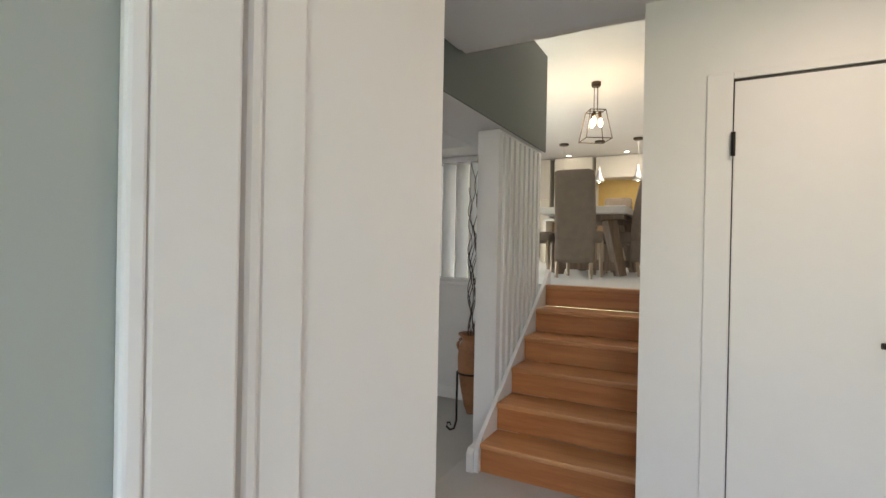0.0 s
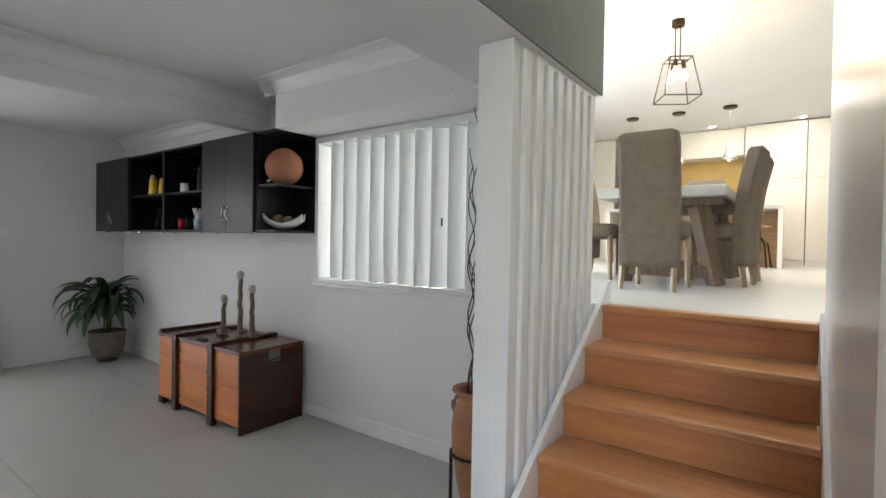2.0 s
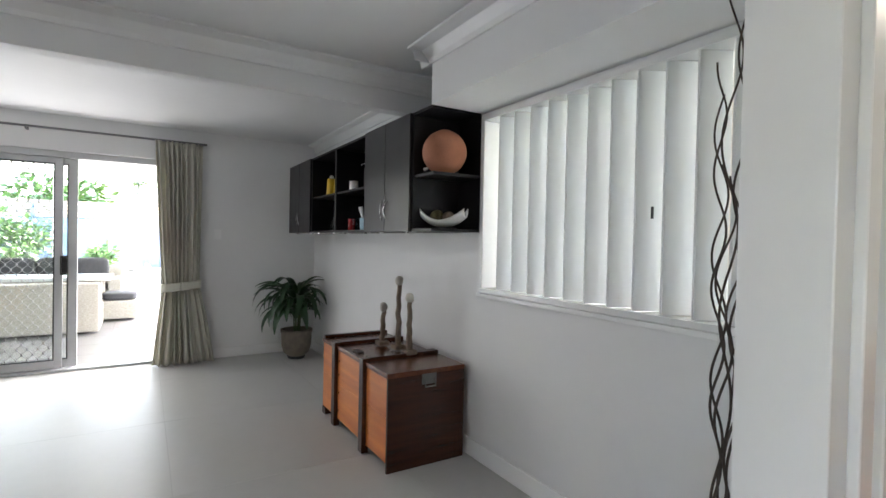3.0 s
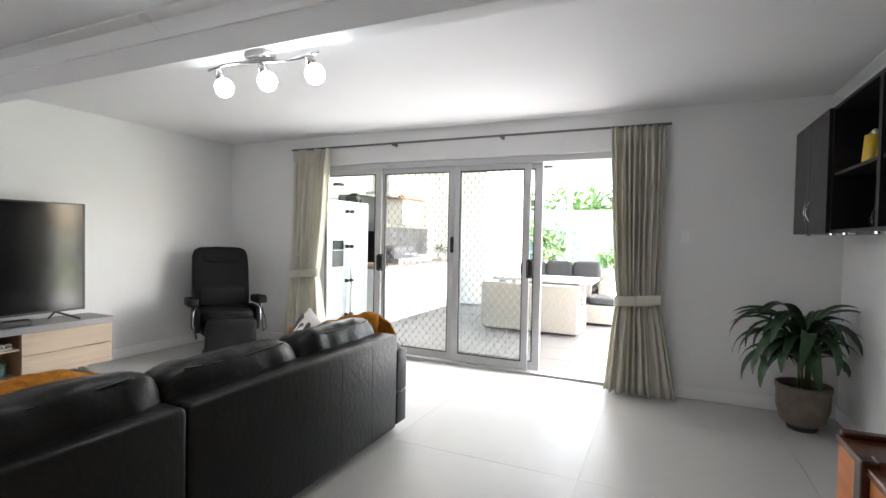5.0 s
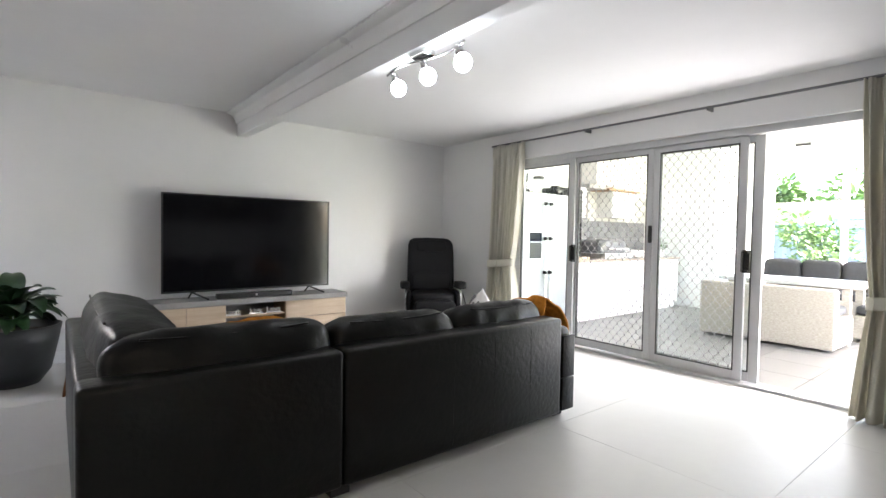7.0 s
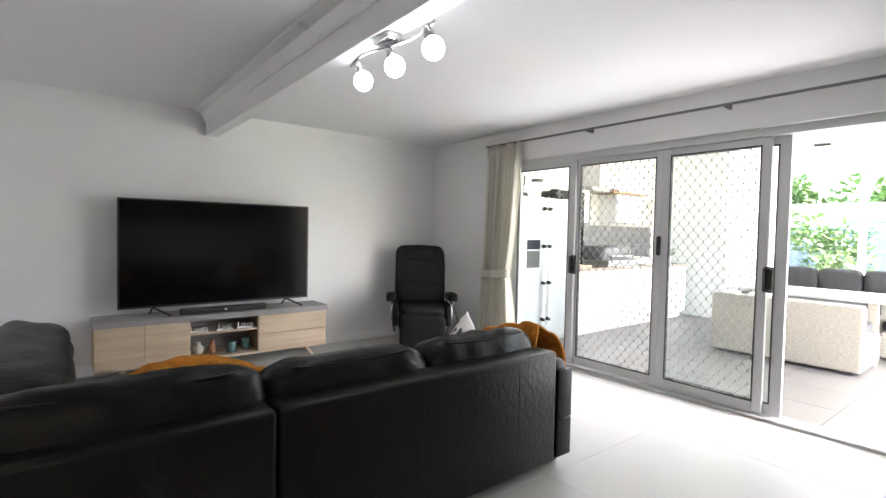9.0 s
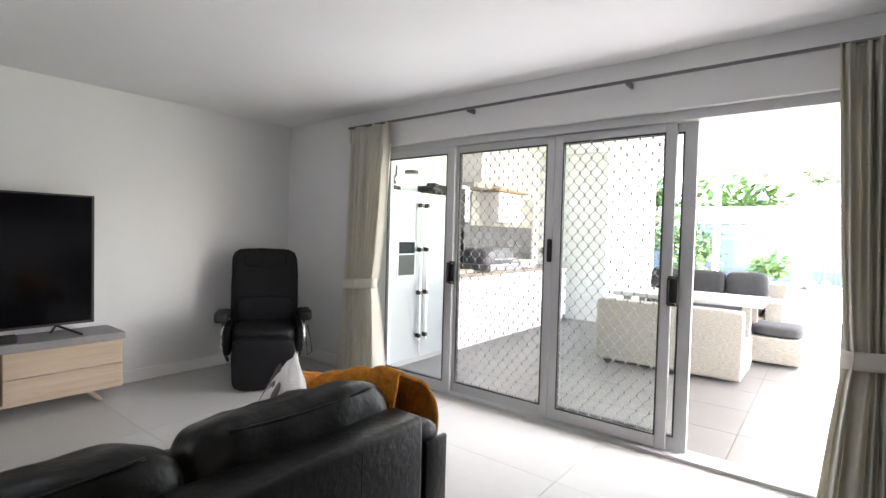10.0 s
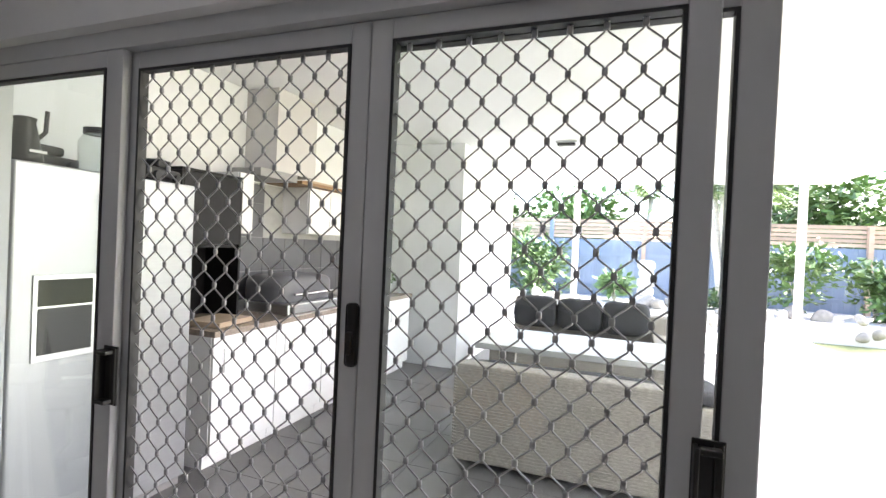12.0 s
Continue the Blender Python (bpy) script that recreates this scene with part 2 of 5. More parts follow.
M_FROST = translucent("frosted_glass", (0.6, 0.64, 0.61), 0.35, 0.35)

# ---- mesh helpers ----


def put(name, bm, material, smooth=False):
    me = bpy.data.meshes.new(name)
    bmesh.ops.recalc_face_normals(bm, faces=bm.faces[:])
    bm.to_mesh(me)
    bm.free()
    for mm in material if isinstance(material, (list, tuple)) else (material,):
        me.materials.append(mm)
    if smooth:
        for p in me.polygons:
            p.use_smooth = True
    return new(name, me)


def part(name, bm, material, parent, label="", smooth=False):
    ob = put(name, bm, material, smooth)
    ob.parent = parent
    if label:
        ob["label"] = label
    return ob


def share(name, mesh, parent, m):
    """A piece that shares its mesh with its alikes."""
    ob = new(name, mesh)
    ob.parent = parent
    ob.matrix_basis = m
    return ob


def thing(name, label, category, at=(0, 0, 0), turn=0, group="", kind=""):
    ob = new(name)
    ob.empty_display_size = 0.1
    ob.matrix_world = pose(*at, 0, 0, turn)
    return tagged(ob, label, category, group, kind)


def struct(name, bm, material, label="", category="", smooth=False):
    return tagged(put(name, bm, material, smooth), label, category, "", "structure")


def box(bm, x0, x1, y0, y1, z0, z1, bevel=0.0, seg=2):
    r = bmesh.ops.create_cube(bm, size=1, matrix=Matrix.Translation(((x0 + x1) / 2, (y0 + y1) / 2, (z0 + z1) / 2)) @ Matrix.Diagonal((abs(x1 - x0), abs(y1 - y0), abs(z1 - z0), 1)))
    if bevel:
        es = list({e for v in r["verts"] for e in v.link_edges})
        bmesh.ops.bevel(bm, geom=es, offset=bevel, segments=seg, affect="EDGES", profile=0.5)
    return bm


def B(*a, **k):
    return box(bmesh.new(), *a, **k)


def tube(bm, pts, r, n=8, r2=None):
    """A swept tube along points; r may taper to r2."""
    pts = [Vector(p) for p in pts]
    rings = []
    for i, p in enumerate(pts):
        d = (pts[min(i + 1, len(pts) - 1)] - pts[max(i - 1, 0)]).normalized()
        a = d.orthogonal().normalized() if abs(d.z) < 0.9 else (Vector((0, 1, 0)) - d * d.y).normalized()
        if abs(d.z) < 0.9:
            a = d.cross(Vector((0, 0, 1))).normalized()
        b = d.cross(a)
        rr = r if r2 is None else r + (r2 - r) * i / (len(pts) - 1)
        rings.append([bm.verts.new(p + (a * math.cos(6.28318 * k / n) + b * math.sin(6.28318 * k / n)) * rr) for k in range(n)])
    for u, v in zip(rings, rings[1:]):
        for k in range(n):
            bm.faces.new((u[k], u[(k + 1) % n], v[(k + 1) % n], v[k]))
    bm.faces.new(rings[0][::-1])
    bm.faces.new(rings[-1])
    return bm


def T(pts, r, n=8, r2=None):
    return tube(bmesh.new(), pts, r, n, r2)


def lathe(bm, prof, n=24, cx=0, cy=0):
    """A turned body from (radius, height) pairs."""
    rings = [[bm.verts.new((cx + max(r, 1e-4) * math.cos(6.28318 * k / n), cy + max(r, 1e-4) * math.sin(6.28318 * k / n), z)) for k in range(n)] for r, z in prof]
    for u, v in zip(rings, rings[1:]):
        for k in range(n):
            bm.faces.new((u[k], u[(k + 1) % n], v[(k + 1) % n], v[k]))
    bm.faces.new(rings[0][::-1])
    bm.faces.new(rings[-1])
    return bm


def L(prof, n=24, cx=0, cy=0):
    return lathe(bmesh.new(), prof, n, cx, cy)


def soft(sx, sy, sz, k=5.0, cuts=9, wrinkle=0.0, freq=5.0, m=None, seed=0, sag=0.0):
    """A stuffed block: a box with swelling sides, rounded edges and slight wrinkles."""
    bm = bmesh.new()
    bmesh.ops.create_cube(bm, size=2)
    bmesh.ops.subdivide_edges(bm, edges=bm.edges[:], cuts=cuts, use_grid_fill=True)
    for v in bm.verts:
        p = v.co
        big = max(abs(c) for c in p)
        s = sum(abs(c) ** k for c in p) ** (1 / k)
        q = p * (big / s)
        q = Vector((q.x * sx / 2, q.y * sy / 2, q.z * sz / 2))
        if wrinkle:
            q += Vector((q.x / sx, q.y / sy, q.z / sz)).normalized() * wrinkle * noise.noise(q * freq + Vector((seed, seed * 2.3, 0)))
        if sag:
            q.z -= sag * (1 - (2 * q.x / sx) ** 2) * (1 if q.z > 0 else 0)
        v.co = m @ q if m else q
    return bm


def grid_sheet(fn, nu, nv):
    bm = bmesh.new()
    vs = [[bm.verts.new(fn(i / nu, j / nv)) for j in range(nv + 1)] for i in range(nu + 1)]
    for i in range(nu):
        for j in range(nv):
            bm.faces.new((vs[i][j], vs[i + 1][j], vs[i + 1][j + 1], vs[i][j + 1]))
    return bm


def thicken(ob, t):
    md = ob.modifiers.new("thickness", "SOLIDIFY")
    md.thickness = t
    md.offset = 0
    return ob


# ---- structure: living room ----
XW, YN, YS, H, HH, HD = -6.84, 3.86, -2.58, 2.50, 2.42, 3.54   # walls; ceilings of living room, hall, dining room
OY0, OY1, OZ = -1.21, 2.27, 2.16        # door opening
WX0, WX1, WZ0, WZ1 = -3.355, -1.391, 1.045, 2.14   # opening of the fin screen

wb = bmesh.new()
box(wb, XW - 0.2, XW, YS, OY0, 0, H)
box(wb, XW - 0.2, XW, OY1, YN, 0, H)
box(wb, XW - 0.2, XW, OY0, OY1, OZ, H)
struct("wall_west", wb, M_WALL, "white painted wall with a wide sliding door opening", "wall")
nb = bmesh.new()
box(nb, XW - 0.2, WX0, YN, YN + 0.15, 0, HD)
box(nb, WX0, WX1, YN, YN + 0.15, 0, WZ0)
box(nb, WX0, WX1, YN, YN + 0.15, WZ1, HD)
struct("wall_north", nb, M_WALL, "white painted wall with a screened opening to the dining room", "wall")
struct("wall_south", B(XW - 0.2, -0.70, YS - 0.15, YS, 0, H), M_WALL, "white painted wall behind the television", "wall")
struct("wall_east", B(-0.70, -0.585, YS - 0.15, 1.065, 0, H, bevel=0.004), M_HALL, "white painted wall end beside the hall", "wall")
struct("ceiling", B(XW - 0.2, -1.206, YS - 0.15, YN + 0.05, H, H + 0.15), M_CEIL, "white plaster ceiling of the living room", "ceiling")
struct("bulkhead_window", B(-3.365, -1.651, 3.49, YN - 0.001, 2.155, H - 0.001), M_CEIL, "white plaster bulkhead over the frosted window", "bulkhead")
struct("ceiling_beam", B(-4.065, -3.96, YS + 0.001, YN - 0.001, 2.252, H - 0.001, bevel=0.004), M_CEIL, "white boxed ceiling beam", "beam")
# beam between hall and living room: white below and on one side, sage on the stair side
struct("beam_stair", B(-1.65, -1.206, YS, 3.96, 2.155, H - 0.002), M_CEIL, "white boxed beam beside the stairs", "beam")
sg = bmesh.new()
box(sg, -1.205, -1.195, -1.5, 2.34, 2.153, HH - 0.002)
box(sg, -1.205, -1.195, 2.34, 3.95, 2.153, 2.95)
box(sg, -1.30, -1.205, 2.34, 3.95, H + 0.152, 2.95)
struct("wall_sage", sg, M_SAGE, "sage green upper wall beside the stairs", "wall")


def cornice(name, a, b, out, z=None, s=0.075):
    """A cove moulding from a to b along the ceiling; out: the way into the room."""
    z = z or H
    bm = bmesh.new()
    o = Vector((*out, 0))
    prof = [(0.0, -s), (0.012, -s), (0.02, -s * 0.75), (s * 0.45, -s * 0.3), (s * 0.75, -0.02), (s, -0.012), (s, 0.0)]
    rows = []
    for p in (a, b):
        rows.append([bm.verts.new(Vector((p[0], p[1], z - 0.001)) + o * u + Vector((0, 0, w))) for u, w in prof])
    for i in range(len(prof) - 1):
        bm.faces.new((rows[0][i], rows[0][i + 1], rows[1][i + 1], rows[1][i]))
    return struct(name, bm, M_TRIM, "white cove cornice along the ceiling", "cornice")


cornice("trim_cornice_1", (-3.475, 3.49), (-1.651, 3.49), (0, -1), s=0.11)
cornice("trim_cornice_2", (-3.365, YN), (-3.365, 3.38), (-1, 0), s=0.11)
cornice("trim_cornice_3", (XW, YN), (-4.065, YN), (0, -1), s=0.1)
cornice("trim_cornice_4", (-3.96, YN), (-3.37, YN), (0, -1), s=0.1)
cornice("trim_cornice_5", (-3.96, YS), (-3.96, YN), (1, 0), s=0.11)


def skirting(name, x0, x1, y0, y1, h=0.11):
    return struct(name, B(x0, x1, y0, y1, 0.001, h, bevel=0.005), M_TRIM, "white timber skirting board", "skirting")


skirting("baseboard_1", XW + 0.016, -1.391, YN - 0.016, YN - 0.001)
skirting("baseboard_2", XW + 0.001, XW + 0.015, OY1 + 0.1, YN - 0.001)
skirting("baseboard_3", XW + 0.001, XW + 0.015, YS + 0.001, OY0 - 0.1)
skirting("baseboard_4", XW + 0.016, -0.71, YS + 0.001, YS + 0.015)

# hall
struct("wall_hall_door", B(-0.25, 1.6, 2.25, 2.4, 0, HH), M_HALL, "warm white wall with a closed door", "wall")
struct("wall_hall_right", B(1.6, 1.7, -1.75, 2.4, 0, HH), M_HALL, "warm white hall wall", "wall")
hbk = bmesh.new()
box(hbk, -0.584, 0.1, -1.75, -1.6, 0, HH)
box(hbk, 1.1, 1.6, -1.75, -1.6, 0, HH)
box(hbk, 0.1, 1.1, -1.75, -1.6, 2.08, HH)
struct("wall_hall_back", hbk, M_HALL, "warm white hall wall with the entry opening", "wall")
struct("ceiling_hall", B(-1.194, 1.7, -1.75, 2.34, HH, HH + 0.15), M_CEIL, "white hall ceiling", "ceiling")
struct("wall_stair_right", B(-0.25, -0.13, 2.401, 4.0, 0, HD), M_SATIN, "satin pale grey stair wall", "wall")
struct("wall_over_hall", B(-1.187, 1.7, 2.34, 2.40, HH + 0.001, HD), M_HALL, "white wall above the hall", "wall")

# stairs
RISE, GO, SX0, SX1, SY = 0.1757, 0.2575, -1.178, -0.269, 2.69
stairs = thing("stairs", "six orange-brown timber steps rising to the dining room", "stairs", kind="structure")
for i in range(6):
    y = SY + i * GO
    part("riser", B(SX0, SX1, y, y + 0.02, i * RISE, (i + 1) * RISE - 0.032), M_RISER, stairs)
    if i < 5:
        part("tread", B(SX0, SX1, y - 0.022, y + GO + 0.001, (i + 1) * RISE - 0.032, (i + 1) * RISE, bevel=0.008), M_STEP, stairs)
    else:
        part("nosing", B(SX0, SX1, y - 0.022, y + 0.06, (i + 1) * RISE - 0.032, (i + 1) * RISE, bevel=0.008), M_STEP, stairs)
ZD = 6 * RISE

# batten wall
bw = struct("wall_batten", B(-1.39, -1.235, 3.03, 3.955, 0, 2.152, bevel=0.003), M_GLOSS, "glossy white wall panelled with vertical battens", "wall")
for i in range(8):
    y = 3.10 + i * 0.105
    part("batten", B(-1.236, -1.216, y, y + 0.058, max(0.02, (y - SY) / GO * RISE + 0.12), 2.13, bevel=0.004), M_GLOSS, bw)


def prism(name, pr, x0, x1, parent, label=""):
    bm = bmesh.new()
    f = [[bm.verts.new((x, y, z + 0.001)) for y, z in pr] for x in (x0, x1)]
    bm.faces.new(f[0])
    bm.faces.new(f[1])
    for i in range(len(pr)):
        j = (i + 1) % len(pr)
        bm.faces.new((f[0][i], f[0][j], f[1][j], f[1][i]))
    part(name, bm, M_TRIM, parent, label)


rake = [(2.655, 0.0), (2.65, 0.10), (2.665, 0.15), (2.70, 0.19), (SY + 5 * GO, 5 * RISE + 0.20), (SY + 5 * GO + 0.1, 6 * RISE + 0.12), (4.115, 6 * RISE + 0.12), (4.115, 0.0)]
prism("stringer", rake, -1.2045, -1.179, bw, "white raking stringer board")
prism("plinth", [(2.64, 0.0), (2.64, 0.11), (2.66, 0.14), (3.029, 0.14), (3.029, 0.0)], -1.25, -1.2055, bw)
sr = struct("trim_stair", B(-0.2515, -0.2501, 2.41, 2.42, 0.001, 0.1), M_TRIM, "white raking skirting beside the stairs", "skirting")
prism("skirting_board", [(2.41, 0.0), (2.41, 0.12), (2.66, 0.2), (SY + 5 * GO, 5 * RISE + 0.22), (SY + 5 * GO, 5 * RISE)], -0.268, -0.2502, sr)

# dining room shell
fd = bmesh.new()
box(fd, -1.17, 3.0, SY + 5 * GO + 0.06, 4.12, ZD - 0.12, ZD)
box(fd, -4.5, 3.0, 4.12, 12.2, ZD - 0.12, ZD)
box(fd, -4.5, -1.21, YN + 0.151, 4.12, ZD - 0.12, ZD)
struct("floor_dining", fd, M_DINFLOOR, "pale glossy dining room floor", "floor")
cd = bmesh.new()
box(cd, -1.72, 3.2, 2.34, 4.0, HD, HD + 0.12)
box(cd, -7.1, 3.2, 4.0, 12.4, HD, HD + 0.12)
struct("ceiling_dining", cd, M_CEIL, "white dining room ceiling", "ceiling")
struct("wall_dining_back", B(-4.5, 3.0, 12.2, 12.35, ZD, HD), M_CREAM, "cream kitchen wall", "wall")
wl = bmesh.new()
box(wl, -4.65, -4.5, YN + 0.151, 4.6, -0.05, HD)
box(wl, -4.65, -4.5, 7.4, 12.35, -0.05, HD)
box(wl, -4.65, -4.5, 4.6, 7.4, -0.05, ZD + 0.12)
box(wl, -4.65, -4.5, 4.6, 7.4, ZD + 2.05, HD)
struct("wall_dining_left", wl, M_HALL, "warm white dining room wall with a wide window", "wall")
w2 = thing("window_2", "wide white framed dining room window", "window", kind="structure")
for y in (4.6, 5.98, 7.36):
    part("window_frame", B(-4.60, -4.55, y, y + 0.04, ZD + 0.12, ZD + 2.05), M_TRIM, w2)
for z in (ZD + 0.121, ZD + 2.01):
    part("window_frame", B(-4.60, -4.55, 4.641, 7.359, z, z + 0.039), M_TRIM, w2)
for y in (4.641, 6.021):
    part("pane", B(-4.578, -4.572, y, y + 1.338, ZD + 0.161, ZD + 2.009), M_GLASS, w2).visible_shadow = False
struct("wall_dining_right", B(3.0, 3.15, 4.0, 12.35, -0.05, HD), M_HALL, "warm white dining room wall", "wall")
struct("wall_dining_near_1", B(-0.13, 3.0, 4.0, 4.12, 0, HD), M_HALL, "warm white dining room wall", "wall")
struct("wall_dining_near_2", B(-1.72, -1.391, 2.34, 3.859, H + 0.151, HD), M_HALL, "white wall above the beam", "wall")

# closed hall door
d1 = thing("door_1", "closed flush white door with black hinge and lever", "door", kind="structure")
part("leaf", B(0.088, 0.82, 2.232, 2.248, 0.01, 2.030, bevel=0.002), M_HALL, d1)
# thin black sheet, paints the shade in the gap round the leaf
part("gap_shade", B(0.084, 0.824, 2.2485, 2.2495, 0.0, 2.045), M_GASKET, d1)
ar = bmesh.new()
box(ar, -0.01, 0.084, 2.240, 2.2495, 0, 2.072, bevel=0.004)
box(ar, 0.824, 0.91, 2.240, 2.2495, 0, 2.072, bevel=0.004)
box(ar, 0.084, 0.824, 2.240, 2.2495, 2.045, 2.072, bevel=0.003)
part("architrave", ar, M_HALL, d1)
part("hinge", T([(0.086, 2.226, 1.735), (0.086, 2.226, 1.83)], 0.008), M_IRON, d1, "black steel hinge")
part("hinge", T([(0.086, 2.226, 0.25), (0.086, 2.226, 0.35)], 0.008), M_IRON, d1, "black steel hinge")
hb = T([(0.66, 2.232, 1.04), (0.66, 2.19, 1.04)], 0.012)
tube(hb, [(0.66, 2.19, 1.04), (0.54, 2.19, 1.04)], 0.011)
part("door_handle", hb, M_IRON, d1, "black lever handle")
# frosted entry door standing open along the wall
d2 = thing("door_2", "open white entry door with a frosted glass panel", "door", kind="structure")
fb = bmesh.new()
box(fb, -0.588, -0.542, 0.308, 0.434, 0.01, 2.05, bevel=0.008)
box(fb, -0.588, -0.542, -0.46, -0.32, 0.01, 2.05, bevel=0.008)
box(fb, -0.588, -0.542, -0.32, 0.308, 1.95, 2.05)
box(fb, -0.588, -0.542, -0.32, 0.308, 0.01, 0.2)
part("leaf", fb, M_HALL, d2)
part("pane", B(-0.572, -0.558, -0.32, 0.308, 0.2, 1.95), M_FROST, d2, "frosted grey-green glass")
part("bead", B(-0.558, -0.539, 0.282, 0.3075, 0.2, 1.95, bevel=0.006), M_TRIM, d2)
jb = bmesh.new()
box(jb, -0.5895, -0.561, 0.453, 0.486, 0, 2.1, bevel=0.01)
box(jb, -0.5895, -0.57, 0.487, 0.58, 0, 2.1, bevel=0.007)
part("architrave", jb, M_HALL, d2)

# opening to the dining room, screened by angled fins
w1 = thing("window_1", "white framed opening screened by glossy white vertical fins", "screen", kind="structure")
for nm, a in (("frame_bottom", (WX0, WX1, 3.845, 3.985, WZ0, WZ0 + 0.03)), ("frame_top", (WX0, WX1, 3.845, 3.985, WZ1 - 0.035, WZ1)),
              ("frame_side", (WX0, WX0 + 0.03, 3.845, 3.985, WZ0 + 0.03, WZ1 - 0.035))):
    part(nm, B(*a, bevel=0.004), M_GLOSS, w1)
part("window_sill", B(WX0 - 0.015, WX1, 3.835, 3.859, WZ0 - 0.025, WZ0 - 0.002, bevel=0.004), M_TRIM, w1)
fin = put("fin", B(-0.009, 0.009, 0.0, 0.125, WZ0 + 0.031, WZ1 - 0.036, bevel=0.003), M_FIN)
fin.parent = w1
fin.matrix_basis = pose(-3.198, 3.862, 0, 0, 0, -32)
for i in range(1, 13):
    share("fin", fin.data, w1, pose(-3.198 + i * 0.1355, 3.862, 0, 0, 0, -32 + random.uniform(-1.5, 1.5)))
part("catch", B(-2.165, -2.155, 3.856, 3.862, 1.47, 1.52), M_GASKET, w1, "small black catch")

# sliding door
sd = thing("door_3", "grey aluminium sliding door with diamond mesh security screens, slid open", "door", kind="structure")
XD = -6.975
fr = bmesh.new()
box(fr, XD - 0.07, XD + 0.085, OY0, OY0 + 0.045, 0, OZ)
box(fr, XD - 0.07, XD + 0.085, OY1 - 0.045, OY1, 0, OZ)
box(fr, XD - 0.07, XD + 0.085, OY0 + 0.045, OY1 - 0.045, OZ - 0.06, OZ)
part("door_frame", fr, M_ALU, sd)
part("track", B(XD - 0.08, XD + 0.09, OY0, OY1, -0.02, 0.022, bevel=0.003), M_ALU, sd)


def leaf(y0, y1, x, grille, wide=0.06, name="sliding_panel", top=OZ - 0.062):
    ob = new(name)
    ob.parent = sd
    f = bmesh.new()
    z0, z1 = 0.03, top
    box(f, x - 0.016, x + 0.016, y0, y0 + wide, z0, z1, bevel=0.003)
    box(f, x - 0.016, x + 0.016, y1 - wide, y1, z0, z1, bevel=0.003)
    box(f, x - 0.016, x + 0.016, y0 + wide, y1 - wide, z1 - 0.055, z1, bevel=0.003)
    box(f, x - 0.016, x + 0.016, y0 + wide, y1 - wide, z0, z0 + 0.08, bevel=0.003)
    me = part("panel_frame", f, M_ALU, ob)
    g = bmesh.new()
    a, b, c, d = y0 + wide, y1 - wide, z0 + 0.08, z1 - 0.055
    for q in ((a, a + 0.009, c, d), (b - 0.009, b, c, d), (a + 0.009, b - 0.009, c, c + 0.009), (a + 0.009, b - 0.009, d - 0.009, d)):
        box(g, x - 0.012, x + 0.019, *q)
    part("gasket", g, M_GASKET, ob)
    if not grille:
        part("pane", B(x - 0.003, x + 0.003, a + 0.002, b - 0.002, c + 0.002, d - 0.002), M_GLASS, ob).visible_shadow = False
    return ob, (a, b, c, d)


M_GRILLE = mat("grille_wire", (0.34, 0.34, 0.345), 0.35, 0.4, vary=0.1)


def grille(panel, x, a, b, c, d, px=0.0413, pz=0.102):
    """Strands of flattened wire that wave to and fro and meet in knots."""
    n = int(round((b - a) / px))
    px = (b - a) / n
    made = {}
    for i in range(n):
        odd = i % 2
        if odd not in made:
            bm = bmesh.new()
            pts, z, k = [], 0.0, 0
            m = int((d - c) / pz * 8)
            for k in range(m + 1):
                z = k * pz / 8
                s = math.sin(2 * math.pi * k / 8)
                s = math.copysign(abs(s) ** 0.75, s) * (1 if odd else -1)
                pts.append((0.0, s * px * 0.5, z))
            tube(bm, pts, 0.0026, 5)
            for k in range(6 if not odd else 2, m, 8):
                y = px * 0.5
                box(bm, -0.005, 0.005, y - 0.007, y + 0.007, k * pz / 8 - 0.0095, k * pz / 8 + 0.0095, bevel=0.003, seg=1)
            ob = put("grille_strand", bm, M_GRILLE, True)
            ob.parent = panel
            ob.matrix_basis = pose(x, a + (i + 0.5) * px, c)
            made[odd] = ob.data
        else:
            share("grille_strand", made[odd], panel, pose(x, a + (i + 0.5) * px, c))


leaf(OY0 + 0.046, -0.315, XD + 0.066, False, 0.075)
pnl, ext = leaf(-0.345, 0.568, XD + 0.030, True, 0.058, "screen_panel")
grille(pnl, XD + 0.030, *ext)
pnl, ext = leaf(0.570, 1.388, XD + 0.030, True, 0.064, "screen_panel")
grille(pnl, XD + 0.030, *ext)
leaf(0.50, 1.502, XD - 0.008, False, 0.075)


def pull(y, x, z, bar=True):
    ob = bmesh.new()
    if bar:
        box(ob, x, x + 0.006, y - 0.03, y + 0.034, z - 0.095, z + 0.095, bevel=0.002)
        box(ob, x, x + 0.012, y + 0.012, y + 0.03, z - 0.09, z + 0.09, bevel=0.003)
        box(ob, x, x + 0.04, y - 0.028, y - 0.018, z - 0.085, z + 0.085, bevel=0.003)
        box(ob, x + 0.012, x + 0.04, y - 0.018, y + 0.024, z + 0.072, z + 0.085, bevel=0.003)
        box(ob, x + 0.012, x + 0.04, y - 0.018, y + 0.024, z - 0.085, z - 0.072, bevel=0.003)
    else:
        box(ob, x, x + 0.014, y - 0.018, y + 0.018, z - 0.085, z + 0.085, bevel=0.012, seg=3)
        box(ob, x + 0.014, x + 0.03, y - 0.009, y + 0.009, z - 0.05, z + 0.01, bevel=0.004)
    part("pull_handle", ob, M_PLASTIC, sd, "black pull handle")


pull(-0.315, XD + 0.083, 1.045)
pull(0.553, XD + 0.047, 1.265, False)
pull(1.40, XD + 0.047, 1.045)

